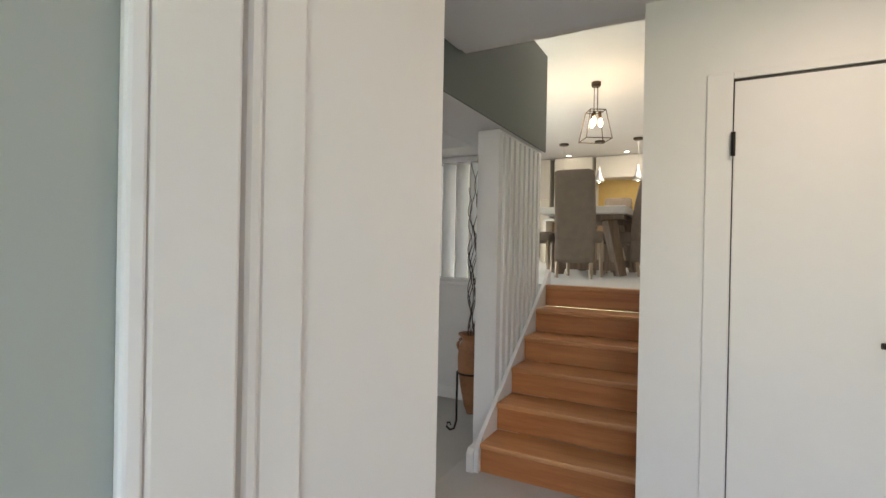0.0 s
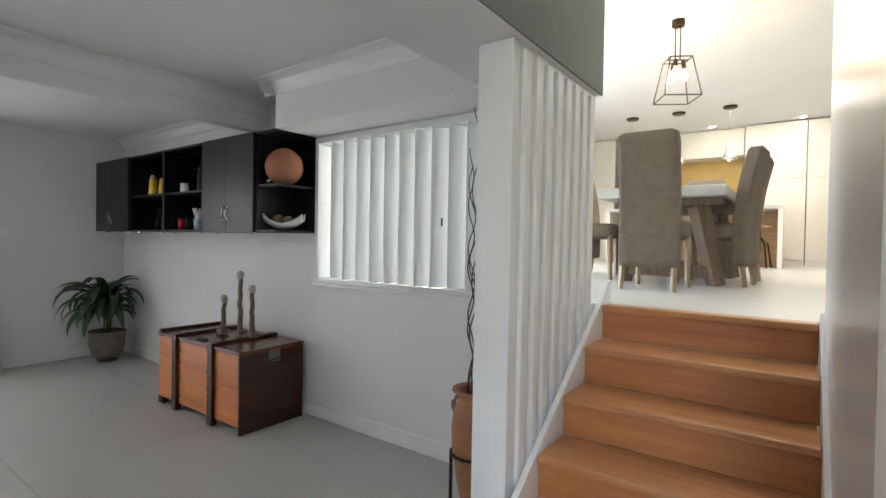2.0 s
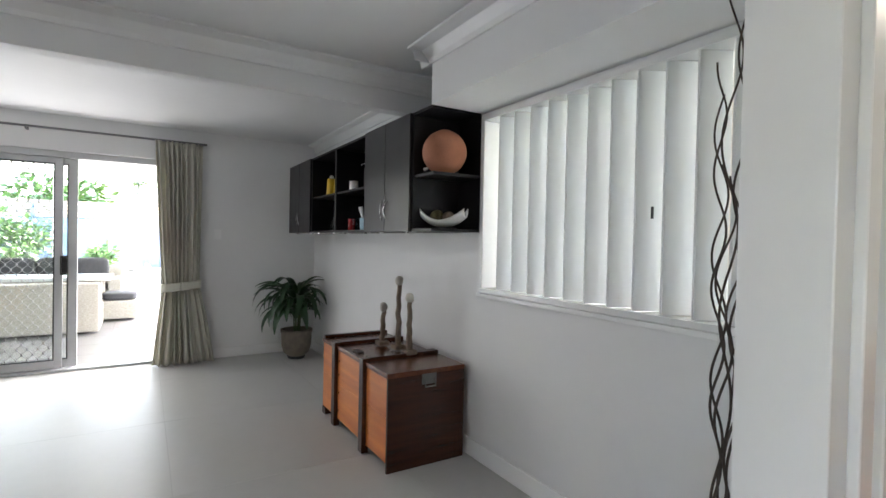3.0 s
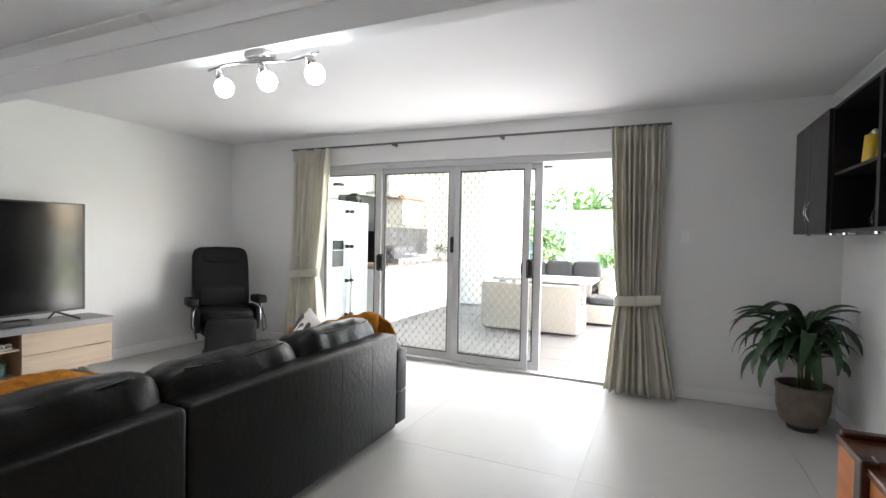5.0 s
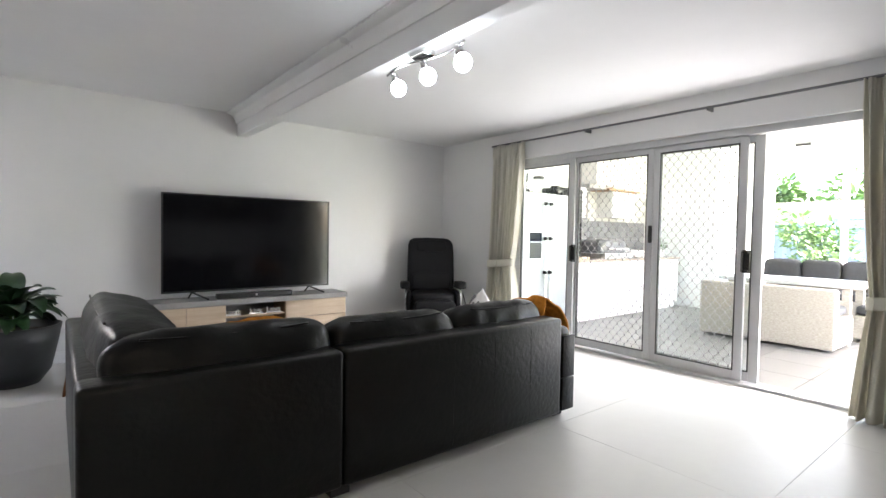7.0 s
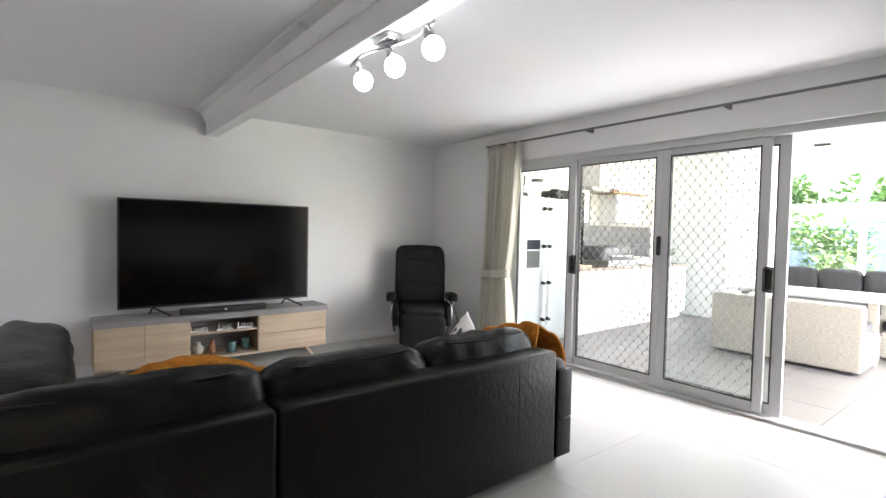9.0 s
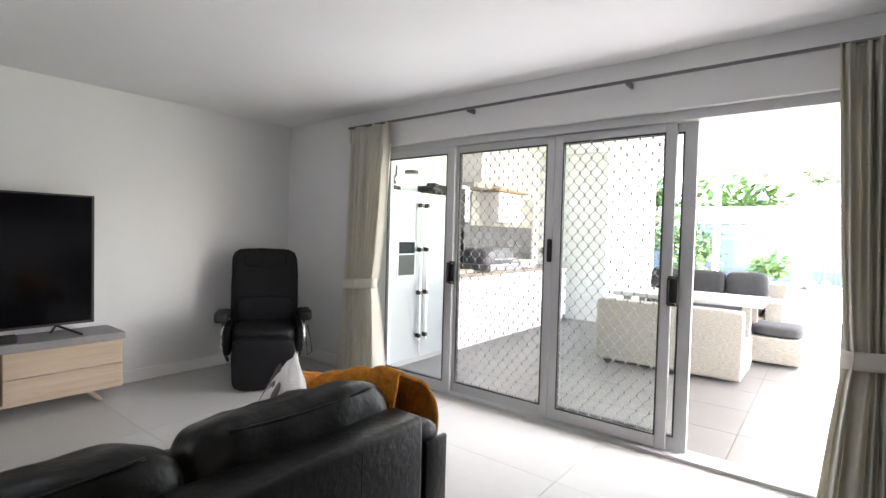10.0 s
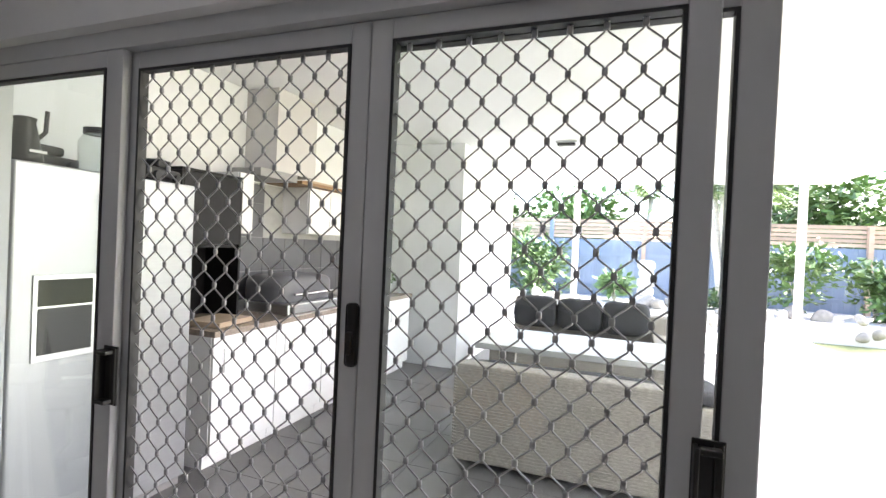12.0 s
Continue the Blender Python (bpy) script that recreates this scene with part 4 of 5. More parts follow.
# sofa
def sofa():
    s = thing("sofa", "dark leather corner sofa with plump back cushions", "sofa")
    yb, xl, xm, xr = 1.0, -2.45, -3.44, -5.02

    def slab(nm, x0, x1, y0, y1, z0, z1, bev=0.025, w=0.0):
        bm = bmesh.new()
        box(bm, x0, x1, y0, y1, z0, z1, bevel=bev, seg=3)
        part(nm, bm, M_LEATHER, s, "", True)
    slab("back_panel", xm + 0.003, xl, yb - 0.17, yb, 0.05, 0.69)
    slab("back_panel", xr, xm - 0.003, yb - 0.17, yb, 0.05, 0.69)
    slab("wing_panel", xl - 0.17, xl - 0.001, -0.85, yb - 0.172, 0.05, 0.665)
    slab("arm", xr - 0.17, xr - 0.001, 0.02, yb - 0.05, 0.05, 0.615, 0.05)
    slab("arm_trim", xr - 0.178, xr - 0.05, yb - 0.051, yb - 0.03, 0.05, 0.27, 0.006)
    slab("arm_trim", xr - 0.178, xr - 0.05, yb - 0.051, yb - 0.03, 0.275, 0.56, 0.006)
    slab("seat_base", xr, xl - 0.172, 0.05, yb - 0.172, 0.05, 0.30)
    slab("seat_base", -3.44, xl - 0.172, -0.85, 0.048, 0.05, 0.30)
    # stitched seams on the rear
    for x in (-4.09, -4.40, -4.71):
        part("seam", T([(x + 0.002 * math.sin(2.1 * k + x), yb - 0.0003, 0.08 + 0.57 * k / 10) for k in range(11)], 0.0012, 5), M_LEATHER, s, "", True)

    def cushion(nm, cx, cy, cz, sx, sy, sz, rx=0, rz=0, seed=0):
        m = pose(cx, cy, cz, rx, 0, rz)
        c = part(nm, soft(sx, sy, sz, 4.2, 17, 0.014, 10, None, seed, 0.012), M_LEATHER, s, "", True)
        c.matrix_basis = m
        loop = []
        for i in range(29):
            a = -1 + 2 * i / 28
            loop.append((a * sx * 0.36, sy * 0.435, sz * 0.385 - 0.012 * (1 - a * a)))
        part("piping", T(loop, 0.0055, 5), M_LEATHER, c, "", True)
    cushion("back_cushion", -3.845, 0.735, 0.61, 0.81, 0.28, 0.39, 12, 0, 2)
    cushion("back_cushion", -4.635, 0.735, 0.61, 0.77, 0.28, 0.39, 12, 0, 3)
    cushion("back_cushion", -2.985, 0.745, 0.62, 0.93, 0.34, 0.42, 12, 0, 1)
    cushion("wing_cushion", -2.675, -0.04, 0.635, 1.54, 0.34, 0.43, 12, 270, 5)
    for x in (-3.08, -3.84, -4.62):
        cushion("seat_cushion", x, 0.31, 0.38, 0.77, 0.68, 0.17, 0, 0, 7 + x)
    cushion("seat_cushion", -3.05, -0.48, 0.38, 0.66, 0.76, 0.17, 0, 0, 12)
    for x, y in ((xl - 0.1, yb - 0.09), (xm, yb - 0.09), (xr - 0.08, yb - 0.14), (xr - 0.08, 0.12), (xl - 0.1, -0.75), (-3.34, -0.75)):
        part("foot", B(x - 0.05, x + 0.05, y - 0.05, y + 0.05, 0.0, 0.052, bevel=0.006), M_GASKET, s)


sofa()


def throw_arm():
    t = thing("throw", "mustard knitted throw draped over the sofa end", "throw")

    def fn(u, v):
        # lies over the arm: up from the seat, across the top and down outside; v runs along the arm
        top = 0.64 + 0.15 * min(1.0, max(0.0, (v - 0.25) / 0.6)) ** 0.8
        y = 0.02 + 0.78 * v
        if u < 0.35:
            k = u / 0.35
            x = -5.01 - 0.07 * k
            z = 0.52 + (top - 0.52) * math.sin(k * 1.57)
        else:
            k = (u - 0.35) / 0.65
            x = -5.08 - 0.23 * math.sin(min(1.0, k * 1.7) * 1.57)
            z = top - (top - 0.40 - 0.08 * (1 - v)) * k ** 1.3
        x += 0.016 * math.sin(21 * v + 4 * u) * (0.2 + u)
        z += 0.009 * math.sin(25 * v - 6 * u) + 0.006 * math.sin(31 * u + 3 * v)
        y += 0.02 * math.sin(9 * u) - 0.05 * max(0, u - 0.8)
        return Vector((x, y, z))
    thicken(part("cloth", grid_sheet(fn, 60, 40), M_THROW, t, "", True), 0.016)


    for i in range(26):
        v = (i + 0.5) / 26
        p = fn(1.0, v)
        part("tassel", T([p, p + Vector((0.004 * math.sin(i * 2.3), 0.006 * math.cos(i * 1.7), -0.035))], 0.005, 5, 0.003), M_THROW, t)


throw_arm()


def throw_seat():
    t = thing("throw", "mustard knitted throw bunched on the sofa seat", "throw")

    def fn(u, v):
        z = 0.70 + 0.11 * math.sin(math.pi * u) * math.sin(math.pi * v) + 0.02 * noise.noise(Vector((u * 6, v * 6, 3)))
        return Vector((-2.95 - 0.62 * u, 0.07 + 0.42 * v, z - 0.12 * (1 - v)))
    thicken(part("cloth", grid_sheet(fn, 30, 24), M_THROW, t, "", True), 0.02)


throw_seat()


def pillow(name, label, m, material, seed, size=0.45, extra=None):
    p = thing(name, label, "cushion")
    p.matrix_world = m
    bm = bmesh.new()
    bmesh.ops.create_cube(bm, size=2)
    bmesh.ops.subdivide_edges(bm, edges=bm.edges[:], cuts=11, use_grid_fill=True)
    for v in bm.verts:
        x, y, z = v.co
        fat = max(0.0, (1 - abs(x) ** 2.5) * (1 - abs(y) ** 2.5)) ** 0.6
        pinch = 1 - 0.07 * (1 - abs(x * y))
        v.co = Vector((x * size / 2 * pinch, y * size / 2 * pinch, z * (0.006 + 0.075 * fat) + 0.008 * noise.noise(Vector((x * 2, y * 2, seed)))))
    part("cover", bm, material, p, "", True)
    if extra:
        for k in range(4):
            fx = -0.12 + 0.08 * k
            part("patch", soft(0.075, 0.26, 0.012, 3, 5, 0, 1, Matrix.Translation((fx, 0.02 * (-1) ** k, 0.070 - 0.5 * fx * fx * 2))), extra, p, "grey printed shape", True)
    return p


M_PILLOW = mat("pillow_white", (0.7, 0.68, 0.66), 0.9, vary=0.06, scale=30, bump=0.3)
M_RUST = mat("rust_fabric", (0.2, 0.075, 0.022), 0.95, vary=0.2, scale=25, bump=0.4)
M_PILLOWG = mat("pillow_grey", (0.12, 0.115, 0.12), 0.9, vary=0.15, scale=30)
pillow("cushion", "white cushion with grey print leaning on the sofa", pose(-4.79, 0.41, 0.61, 66, 14, 60), M_PILLOW, 1, 0.38, M_PILLOWG)
pillow("cushion", "rust-brown cushion standing on the floor by the pot", pose(-2.62, -1.5, 0.185, 82, 0, 25), M_RUST, 5, 0.37)


# television unit
def tv_unit():
    u = thing("tv_cabinet", "low pale oak television cabinet with grey top", "tv cabinet")
    x0, x1, y0, y1, z0, z1 = -3.03, -5.09, -2.19, -2.57, 0.10, 0.475
    t = 0.02
    part("top", B(x1 - 0.01, x0 + 0.01, y1, y0 + 0.012, z1, z1 + 0.055, bevel=0.002), M_GREYTOP, u, "grey wood-grain top")
    part("bottom", B(x1, x0, y1, y0, z0, z0 + t), M_OAK, u)
    part("back", B(x1, x0, y1, y1 + 0.01, z0 + t, z1), M_GREYTOP, u)
    for x in (x1, -4.385, -3.755, x0 - t):
        part("divider", B(x, x + t, y1 + 0.011, y0 - 0.02, z0 + t, z1), M_TAN, u)
    part("shelf", B(-4.365, -3.755, y1 + 0.011, y0 - 0.03, 0.335, 0.352), M_OAK, u)
    part("drawer_front", B(x1 + 0.002, -4.37, y0 - 0.018, y0, z0 + 0.19, z1 - 0.004, bevel=0.002), M_OAK, u)
    part("drawer_front", B(x1 + 0.002, -4.37, y0 - 0.018, y0, z0 + 0.003, z0 + 0.185, bevel=0.002), M_OAK, u)
    part("door", B(-3.753, -3.395, y0 - 0.018, y0, z0 + 0.003, z1 - 0.004, bevel=0.002), M_OAK, u)
    part("door", B(-3.391, x0 - 0.002, y0 - 0.018, y0, z0 + 0.003, z1 - 0.004, bevel=0.002), M_OAK, u)
    for x, s in ((x1 + 0.22, -1), (x0 - 0.22, 1)):
        for y in (y0 - 0.06, y1 + 0.06):
            part("leg", T([(x, y, z0), (x + s * 0.09, y, 0.0)], 0.024, 8, 0.013), M_OAK, u, "", True)
    return z1 + 0.055


ztv = tv_unit()
tv = thing("television", "large flat black television on the cabinet", "television")
part("screen", B(-4.925, -3.22, -2.362, -2.354, 0.62, 1.578), M_SCREEN, tv, "dark glossy screen")
tvf = bmesh.new()
for a in ((-4.94, -4.926, 0.604, 1.59), (-3.219, -3.205, 0.604, 1.59), (-4.926, -3.219, 1.579, 1.59), (-4.926, -3.219, 0.604, 0.619)):
    box(tvf, a[0], a[1], -2.38, -2.348, a[2], a[3])
part("bezel", tvf, M_PLASTIC, tv)
part("casing", B(-4.92, -3.225, -2.42, -2.363, 0.63, 1.57, bevel=0.01), M_PLASTIC, tv)
for x in (-4.69, -3.46):
    part("stand_foot", T([(x, -2.45, ztv + 0.009), (x - 0.02, -2.37, 0.612), (x + 0.0, -2.37, 0.612), (x - 0.14, -2.22, ztv + 0.009)], 0.009, 6), M_PLASTIC, tv)
sb = thing("soundbar", "slim black soundbar under the television", "soundbar")
part("body", B(-4.46, -3.68, -2.31, -2.235, ztv + 0.001, ztv + 0.055, bevel=0.01), M_PLASTIC, sb)
part("light", B(-4.08, -4.06, -2.2355, -2.2335, ztv + 0.02, ztv + 0.04), M_CERAMIC, sb)


def word(text, x, z, size, label):
    cu = bpy.data.curves.new("word", "FONT")
    cu.body, cu.size, cu.extrude, cu.align_x = text, size, 0.012, "CENTER"
    tmp = new("word_tmp", cu)
    me = bpy.data.meshes.new_from_object(tmp.evaluated_get(bpy.context.evaluated_depsgraph_get()))
    bpy.data.objects.remove(tmp)
    me.materials.clear()
    me.materials.append(M_CERAMIC)
    w = thing("word_sign", label, "ornament", at=(x, -2.27, z))
    ob = new("letters", me)
    ob.parent = w
    ob.matrix_basis = pose(0, 0, 0.012, 90, 0, 180)
    part("plinth", B(-0.075, 0.075, -0.015, 0.015, 0.0, 0.012), M_CERAMIC, w)


word("Laugh", -3.84, 0.3525, 0.065, "white cut-out word Laugh on the cabinet shelf")
word("Live", -4.07, 0.3525, 0.078, "white cut-out word Live on the cabinet shelf")
word("Love", -4.26, 0.3525, 0.078, "white cut-out word Love on the cabinet shelf")
bottle(-4.14, -2.30, 0.121, [(0.04, 0), (0.045, 0.03), (0.045, 0.09), (0.04, 0.1)], M_TEAL, "teal and white patterned jar on cabinet shelf", "jar", "jar")
bottle(-4.29, -2.34, 0.121, [(0.03, 0), (0.04, 0.02), (0.04, 0.11)], M_TEAL, "teal glass votive on the cabinet shelf", "votive", "candle holder")
bottle(-3.84, -2.29, 0.121, [(0.02, 0), (0.045, 0.05), (0.05, 0.08), (0.02, 0.11), (0.022, 0.13)], M_BONE, "round pale vase on the cabinet shelf", "vase", "vase")
bottle(-3.97, -2.33, 0.121, [(0.03, 0), (0.035, 0.06), (0.02, 0.1), (0.024, 0.13)], M_URN, "brown clay vase on the cabinet shelf", "vase", "vase")


# recliner
def recliner():
    r = thing("recliner", "black upholstered massage recliner in the corner", "armchair", at=(-6.13, -1.88, 0), turn=-32)
    # local +y is the way it faces

    def pad(nm, sx, sy, sz, x, y, z, rx=0, k=5.0, m=M_FABRICB):
        ob = part(nm, soft(sx, sy, sz, k, 8, 0.008, 8), m, r, "", True)
        ob.matrix_basis = pose(x, y, z, rx)
        return ob
    pad("seat", 0.52, 0.55, 0.16, 0, 0.08, 0.44)
    pad("backrest", 0.60, 0.16, 0.80, 0, -0.26, 0.78, 12, 7)
    pad("headrest", 0.40, 0.10, 0.16, 0, -0.27, 1.07, 12)
    pad("lumbar_pad", 0.50, 0.07, 0.24, 0, -0.13, 0.62, 12)
    pad("footrest", 0.50, 0.13, 0.44, 0, 0.39, 0.235, -8, 7)
    pad("base", 0.52, 0.55, 0.14, 0, 0.02, 0.30, 0, 8)
    for s in (-1, 1):
        a = pad("armrest", 0.11, 0.46, 0.09, s * 0.345, 0.08, 0.60, 3)
        part("arm_post", T([(s * 0.33, 0.22, 0.57), (s * 0.34, 0.24, 0.38), (s * 0.30, 0.1, 0.20)], 0.014, 8), M_CHROME, r, "chrome arm post", True)
        pad("side_panel", 0.06, 0.44, 0.26, s * 0.30, 0.06, 0.40, 0, 6)
    part("pedestal", T([(0, 0, 0.05), (0, 0, 0.26)], 0.06, 14), M_PLASTIC, r)
    part("base_ring", L([(0.22, 0.0), (0.23, 0.02), (0.22, 0.045), (0.05, 0.06)], 28), M_PLASTIC, r, "", True)
    part("cord", T([(-0.37, 0.15, 0.5), (-0.40, 0.18, 0.38), (-0.41, 0.2, 0.27), (-0.37, 0.22, 0.24), (-0.36, 0.2, 0.36)], 0.006, 6), M_PLASTIC, r, "", True)


recliner()


# switch on the west wall
sw = thing("light_switch", "white plastic light switch on the wall", "switch")
part("plate", B(XW, XW + 0.008, 2.735, 2.805, 1.33, 1.44, bevel=0.002), M_TRIM, sw)
part("rocker", B(XW + 0.008, XW + 0.012, 2.76, 2.78, 1.37, 1.40), M_TRIM, sw)

# ---- dining room and kitchen ----


def dining_chair(x, y, turn):
    c = thing("dining_chair", "high-backed taupe fabric dining chair with timber legs", "chair", at=(x, y, ZD), turn=turn, group="chairs round the dining table")
    # local +y is the way the sitter faces

    bm = soft(0.40, 0.10, 0.74, 16, 9, 0.003, 5)
    for v in bm.verts:
        v.co.y -= 0.10 * ((v.co.z + 0.37) / 0.74) ** 2
    ob = part("backrest", bm, M_TAUPE, c, "", True)
    ob.matrix_basis = pose(0, -0.22, 0.73)
    ob = part("seat", soft(0.42, 0.47, 0.14, 7, 7, 0.004, 5), M_TAUPE, c, "", True)
    ob.matrix_basis = pose(0, 0.03, 0.44)
    ob = part("skirt", soft(0.40, 0.10, 0.28, 16, 5), M_TAUPE, c, "", True)
    ob.matrix_basis = pose(0, -0.22, 0.30)
    for sx in (-1, 1):
        part("leg", T([(sx * 0.17, -0.22, 0.36), (sx * 0.175, -0.27, 0.0)], 0.026, 4, 0.018), M_LEGWOOD, c)
        part("leg", T([(sx * 0.18, 0.22, 0.40), (sx * 0.18, 0.23, 0.0)], 0.026, 4, 0.018), M_LEGWOOD, c)
    return c


ch = dining_chair(-1.20, 5.26, 0)
for x, y, r in ((-0.92, 6.05, 84), (-0.90, 6.62, 88), (-1.95, 5.95, -82), (-1.95, 6.65, -88), (-1.22, 7.55, 180)):
    copy_thing(ch, pose(x, y, ZD, 0, 0, r))

dt = thing("dining_table", "pale thick dining table on rough timber trestle legs", "table", at=(-1.22, 6.35, ZD))
part("tabletop", B(-0.50, 0.44, -0.85, 0.95, 0.70, 0.78, bevel=0.006), M_TABLETOP, dt, "thick pale tabletop")
part("apron", B(-0.38, 0.40, -0.7, 0.8, 0.64, 0.699), M_RUSTIC, dt)
for y in (-0.55, 0.65):
    for s in (-1, 1):
        part("leg", T([(s * 0.22, y, 0.64), (s * 0.36, y, 0.0)], 0.085, 4, 0.07), M_RUSTIC, dt, "rough timber leg")
    part("stretcher", B(-0.33, 0.33, y - 0.04, y + 0.04, 0.06, 0.16, bevel=0.008), M_RUSTIC, dt)

# wire lantern
ln = thing("lantern", "black wire cage pendant with glowing filament bulbs", "pendant light", at=(-1.32, 6.52, 0.14))
part("canopy", L([(0.055, 3.34), (0.06, 3.36), (0.06, 3.399)], 20), M_BRONZE, ln)
for s in (-1, 1):
    part("rod", T([(s * 0.022, 0, 3.02), (s * 0.022, 0, 3.34)], 0.006, 6), M_BRONZE, ln)
tw, bw2, zt, zb = 0.10, 0.165, 3.02, 2.64
spin = Matrix.Rotation(radians(30), 3, "Z")
Tp = [spin @ Vector((sx * tw, sy * tw, zt)) for sx, sy in ((-1, -1), (1, -1), (1, 1), (-1, 1))]
Bt = [spin @ Vector((sx * bw2, sy * bw2, zb)) for sx, sy in ((-1, -1), (1, -1), (1, 1), (-1, 1))]
bars = [(r[i], r[(i + 1) % 4]) for r in (Tp, Bt) for i in range(4)] + list(zip(Tp, Bt)) + [((Tp[0] + Tp[3]) / 2, (Tp[1] + Tp[2]) / 2)]
for p, q in bars:
    part("cage_bar", T([p, q], 0.006, 6), M_BRONZE, ln)
for k in range(3):
    a = 2.1 * k + 0.4
    part("bulb_holder", T([(0.05 * math.cos(a), 0.05 * math.sin(a), 3.01), (0.06 * math.cos(a), 0.06 * math.sin(a), 2.94)], 0.02, 10), M_BRONZE, ln)
    part("bulb", soft(0.05, 0.05, 0.11, 2, 5, m=Matrix.Translation((0.065 * math.cos(a), 0.065 * math.sin(a), 2.87))), M_FILAMENT, ln, "glowing filament bulb", True)
lamp("lantern_light", "POINT", pose(-1.32, 6.52, 2.96), 1.2, (1.0, 0.72, 0.45), 0.06)

# kitchen along the far wall
for x in (-3.85, -2.85, -1.75, -0.68, 0.22, 1.12, 2.02):
    k = thing("tall_cabinet", "cream glossy kitchen cabinet against the back wall", "cabinet", group="kitchen cabinets")
    if -2.5 < x < -1.2:
        part("body", B(x - 0.6, x + 0.6, 11.75, 12.19, 3.03, 3.53, bevel=0.003), M_CREAM, k)
        part("base", B(x - 0.6, x + 0.6, 11.6, 12.165, ZD, ZD + 0.9, bevel=0.003), M_CREAM, k)
    else:
        part("door", B(x - 0.443, x + 0.443, 11.6, 11.62, ZD + 0.1, 2.55, bevel=0.003), M_CREAM, k)
        part("door", B(x - 0.443, x + 0.443, 11.6, 11.62, 2.556, 3.52, bevel=0.003), M_CREAM, k)
        part("body", B(x - 0.445, x + 0.445, 11.621, 12.19, ZD, 3.52), M_CREAM, k)
spb = struct("trim_splashback", B(-2.36, -1.14, 12.17, 12.198, ZD + 0.9, 3.02), M_OCHRE, "ochre splashback lit from above", "splashback")
isl = thing("kitchen_island", "cream kitchen island with open timber recess", "island", at=(-1.86, 10.4, ZD))
part("worktop", B(-1.2, 1.35, -0.4, 0.45, 0.88, 0.93, bevel=0.004), M_TABLETOP, isl)
part("end_panel", B(1.29, 1.35, -0.4, 0.45, 0, 0.879), M_CREAM, isl)
part("end_panel", B(-1.2, -1.14, -0.4, 0.45, 0, 0.879), M_CREAM, isl)
part("recess_back", B(-1.139, 1.289, 0.1, 0.13, 0, 0.879), M_TAN, isl, "brown timber back")
st = thing("bar_stool", "dark metal stool with round timber seat", "stool", at=(-0.80, 10.1, ZD))
part("seat", L([(0.15, 0.60), (0.16, 0.62), (0.15, 0.64)], 20), M_TAN, st)
part("post", T([(0, 0, 0.25), (0, 0, 0.6)], 0.02), M_IRON, st)
for k in range(4):
    a = 1.5708 * k + 0.6
    part("leg", T([(0.03 * math.cos(a), 0.03 * math.sin(a), 0.45), (0.13 * math.cos(a), 0.13 * math.sin(a), 0.36), (0.19 * math.cos(a), 0.19 * math.sin(a), 0)], 0.013, 6), M_IRON, st, "", True)
for x in (-2.676, -1.95, -1.22):
    p = thing("pendant_light", "small silver cone pendant over the kitchen island", "pendant light", at=(x, 10.1, 0.14), group="cone pendants")
    part("shade", L([(0.10, 2.57), (0.10, 2.60), (0.055, 2.70), (0.025, 2.80), (0.012, 2.88)], 20), M_CHROME, p, "", True)
    part("cord", T([(0, 0, 2.87), (0, 0, 3.38)], 0.002, 5), M_STEEL, p)
    part("rose", L([(0.09, 3.365), (0.1, 3.38), (0.1, 3.399)], 18), M_BRONZE, p)
    part("bulb", soft(0.05, 0.05, 0.05, 2, 3, m=Matrix.Translation((0, 0, 2.585))), M_WARMSPOT, p, "", True)
for x, y in ((-2.9, 11.4), (-1.62, 11.4), (-0.3, 11.4), (1.0, 11.4), (0.2, 7.6)):
    p = thing("downlight", "round recessed ceiling downlight, lit", "downlight", at=(x, y, 0.14), group="recessed downlights")
    part("trim_ring", L([(0.06, 3.392), (0.065, 3.399)], 18), M_TRIM, p)
    part("lens", L([(0.045, 3.389), (0.046, 3.3919)], 16), M_WARMSPOT, p)

# ---- outdoors ----
ground = struct("ground", B(-400, 60, -300, 300, -0.5, -0.09), M_GRASS, "green lawn stretching away behind the garden fence", "lawn")
struct("paving", B(-17.3, -14.4, -6, 4.6, -0.088, -0.05), M_PALESTONE, "pale paving beyond the covered patio", "paving")
ZP = -0.005
patio = struct("patio_floor", B(-14.4, XW - 0.201, -3.0, 4.6, -0.1, ZP - 0.004), M_PGROUT, "dark grey patio tiles", "patio")
pt = put("tile", B(0.002, 0.598, 0.002, 0.598, -0.01, 0), M_PATIO)
pt.parent = patio
pt.matrix_basis = pose(-7.645, -1.9, ZP)
for i in range(11):
    for j in range(10):
        if i + j:
            share("tile", pt.data, patio, pose(-7.645 - i * 0.6, -1.9 + j * 0.6, ZP))
struct("ceiling_patio", B(-15.0, XW - 0.201, -3.0, 4.3, 2.75, 2.86), M_RENDER, "white flat patio ceiling", "ceiling")
struct("fascia_patio", B(-15.06, -15.005, -3.0, 4.3, 2.72, 2.9), M_TRIM, "white patio fascia board", "fascia")
struct("wall_patio", B(-11.4, XW - 0.201, -2.0, -1.85, -0.05, 2.749), M_RENDER, "white rendered wall behind the outdoor kitchen", "wall")
struct("wall_patio_pier", B(-14.2, -11.41, -2.0, -0.66, -0.05, 2.749), M_RENDER, "white rendered patio wall", "wall")
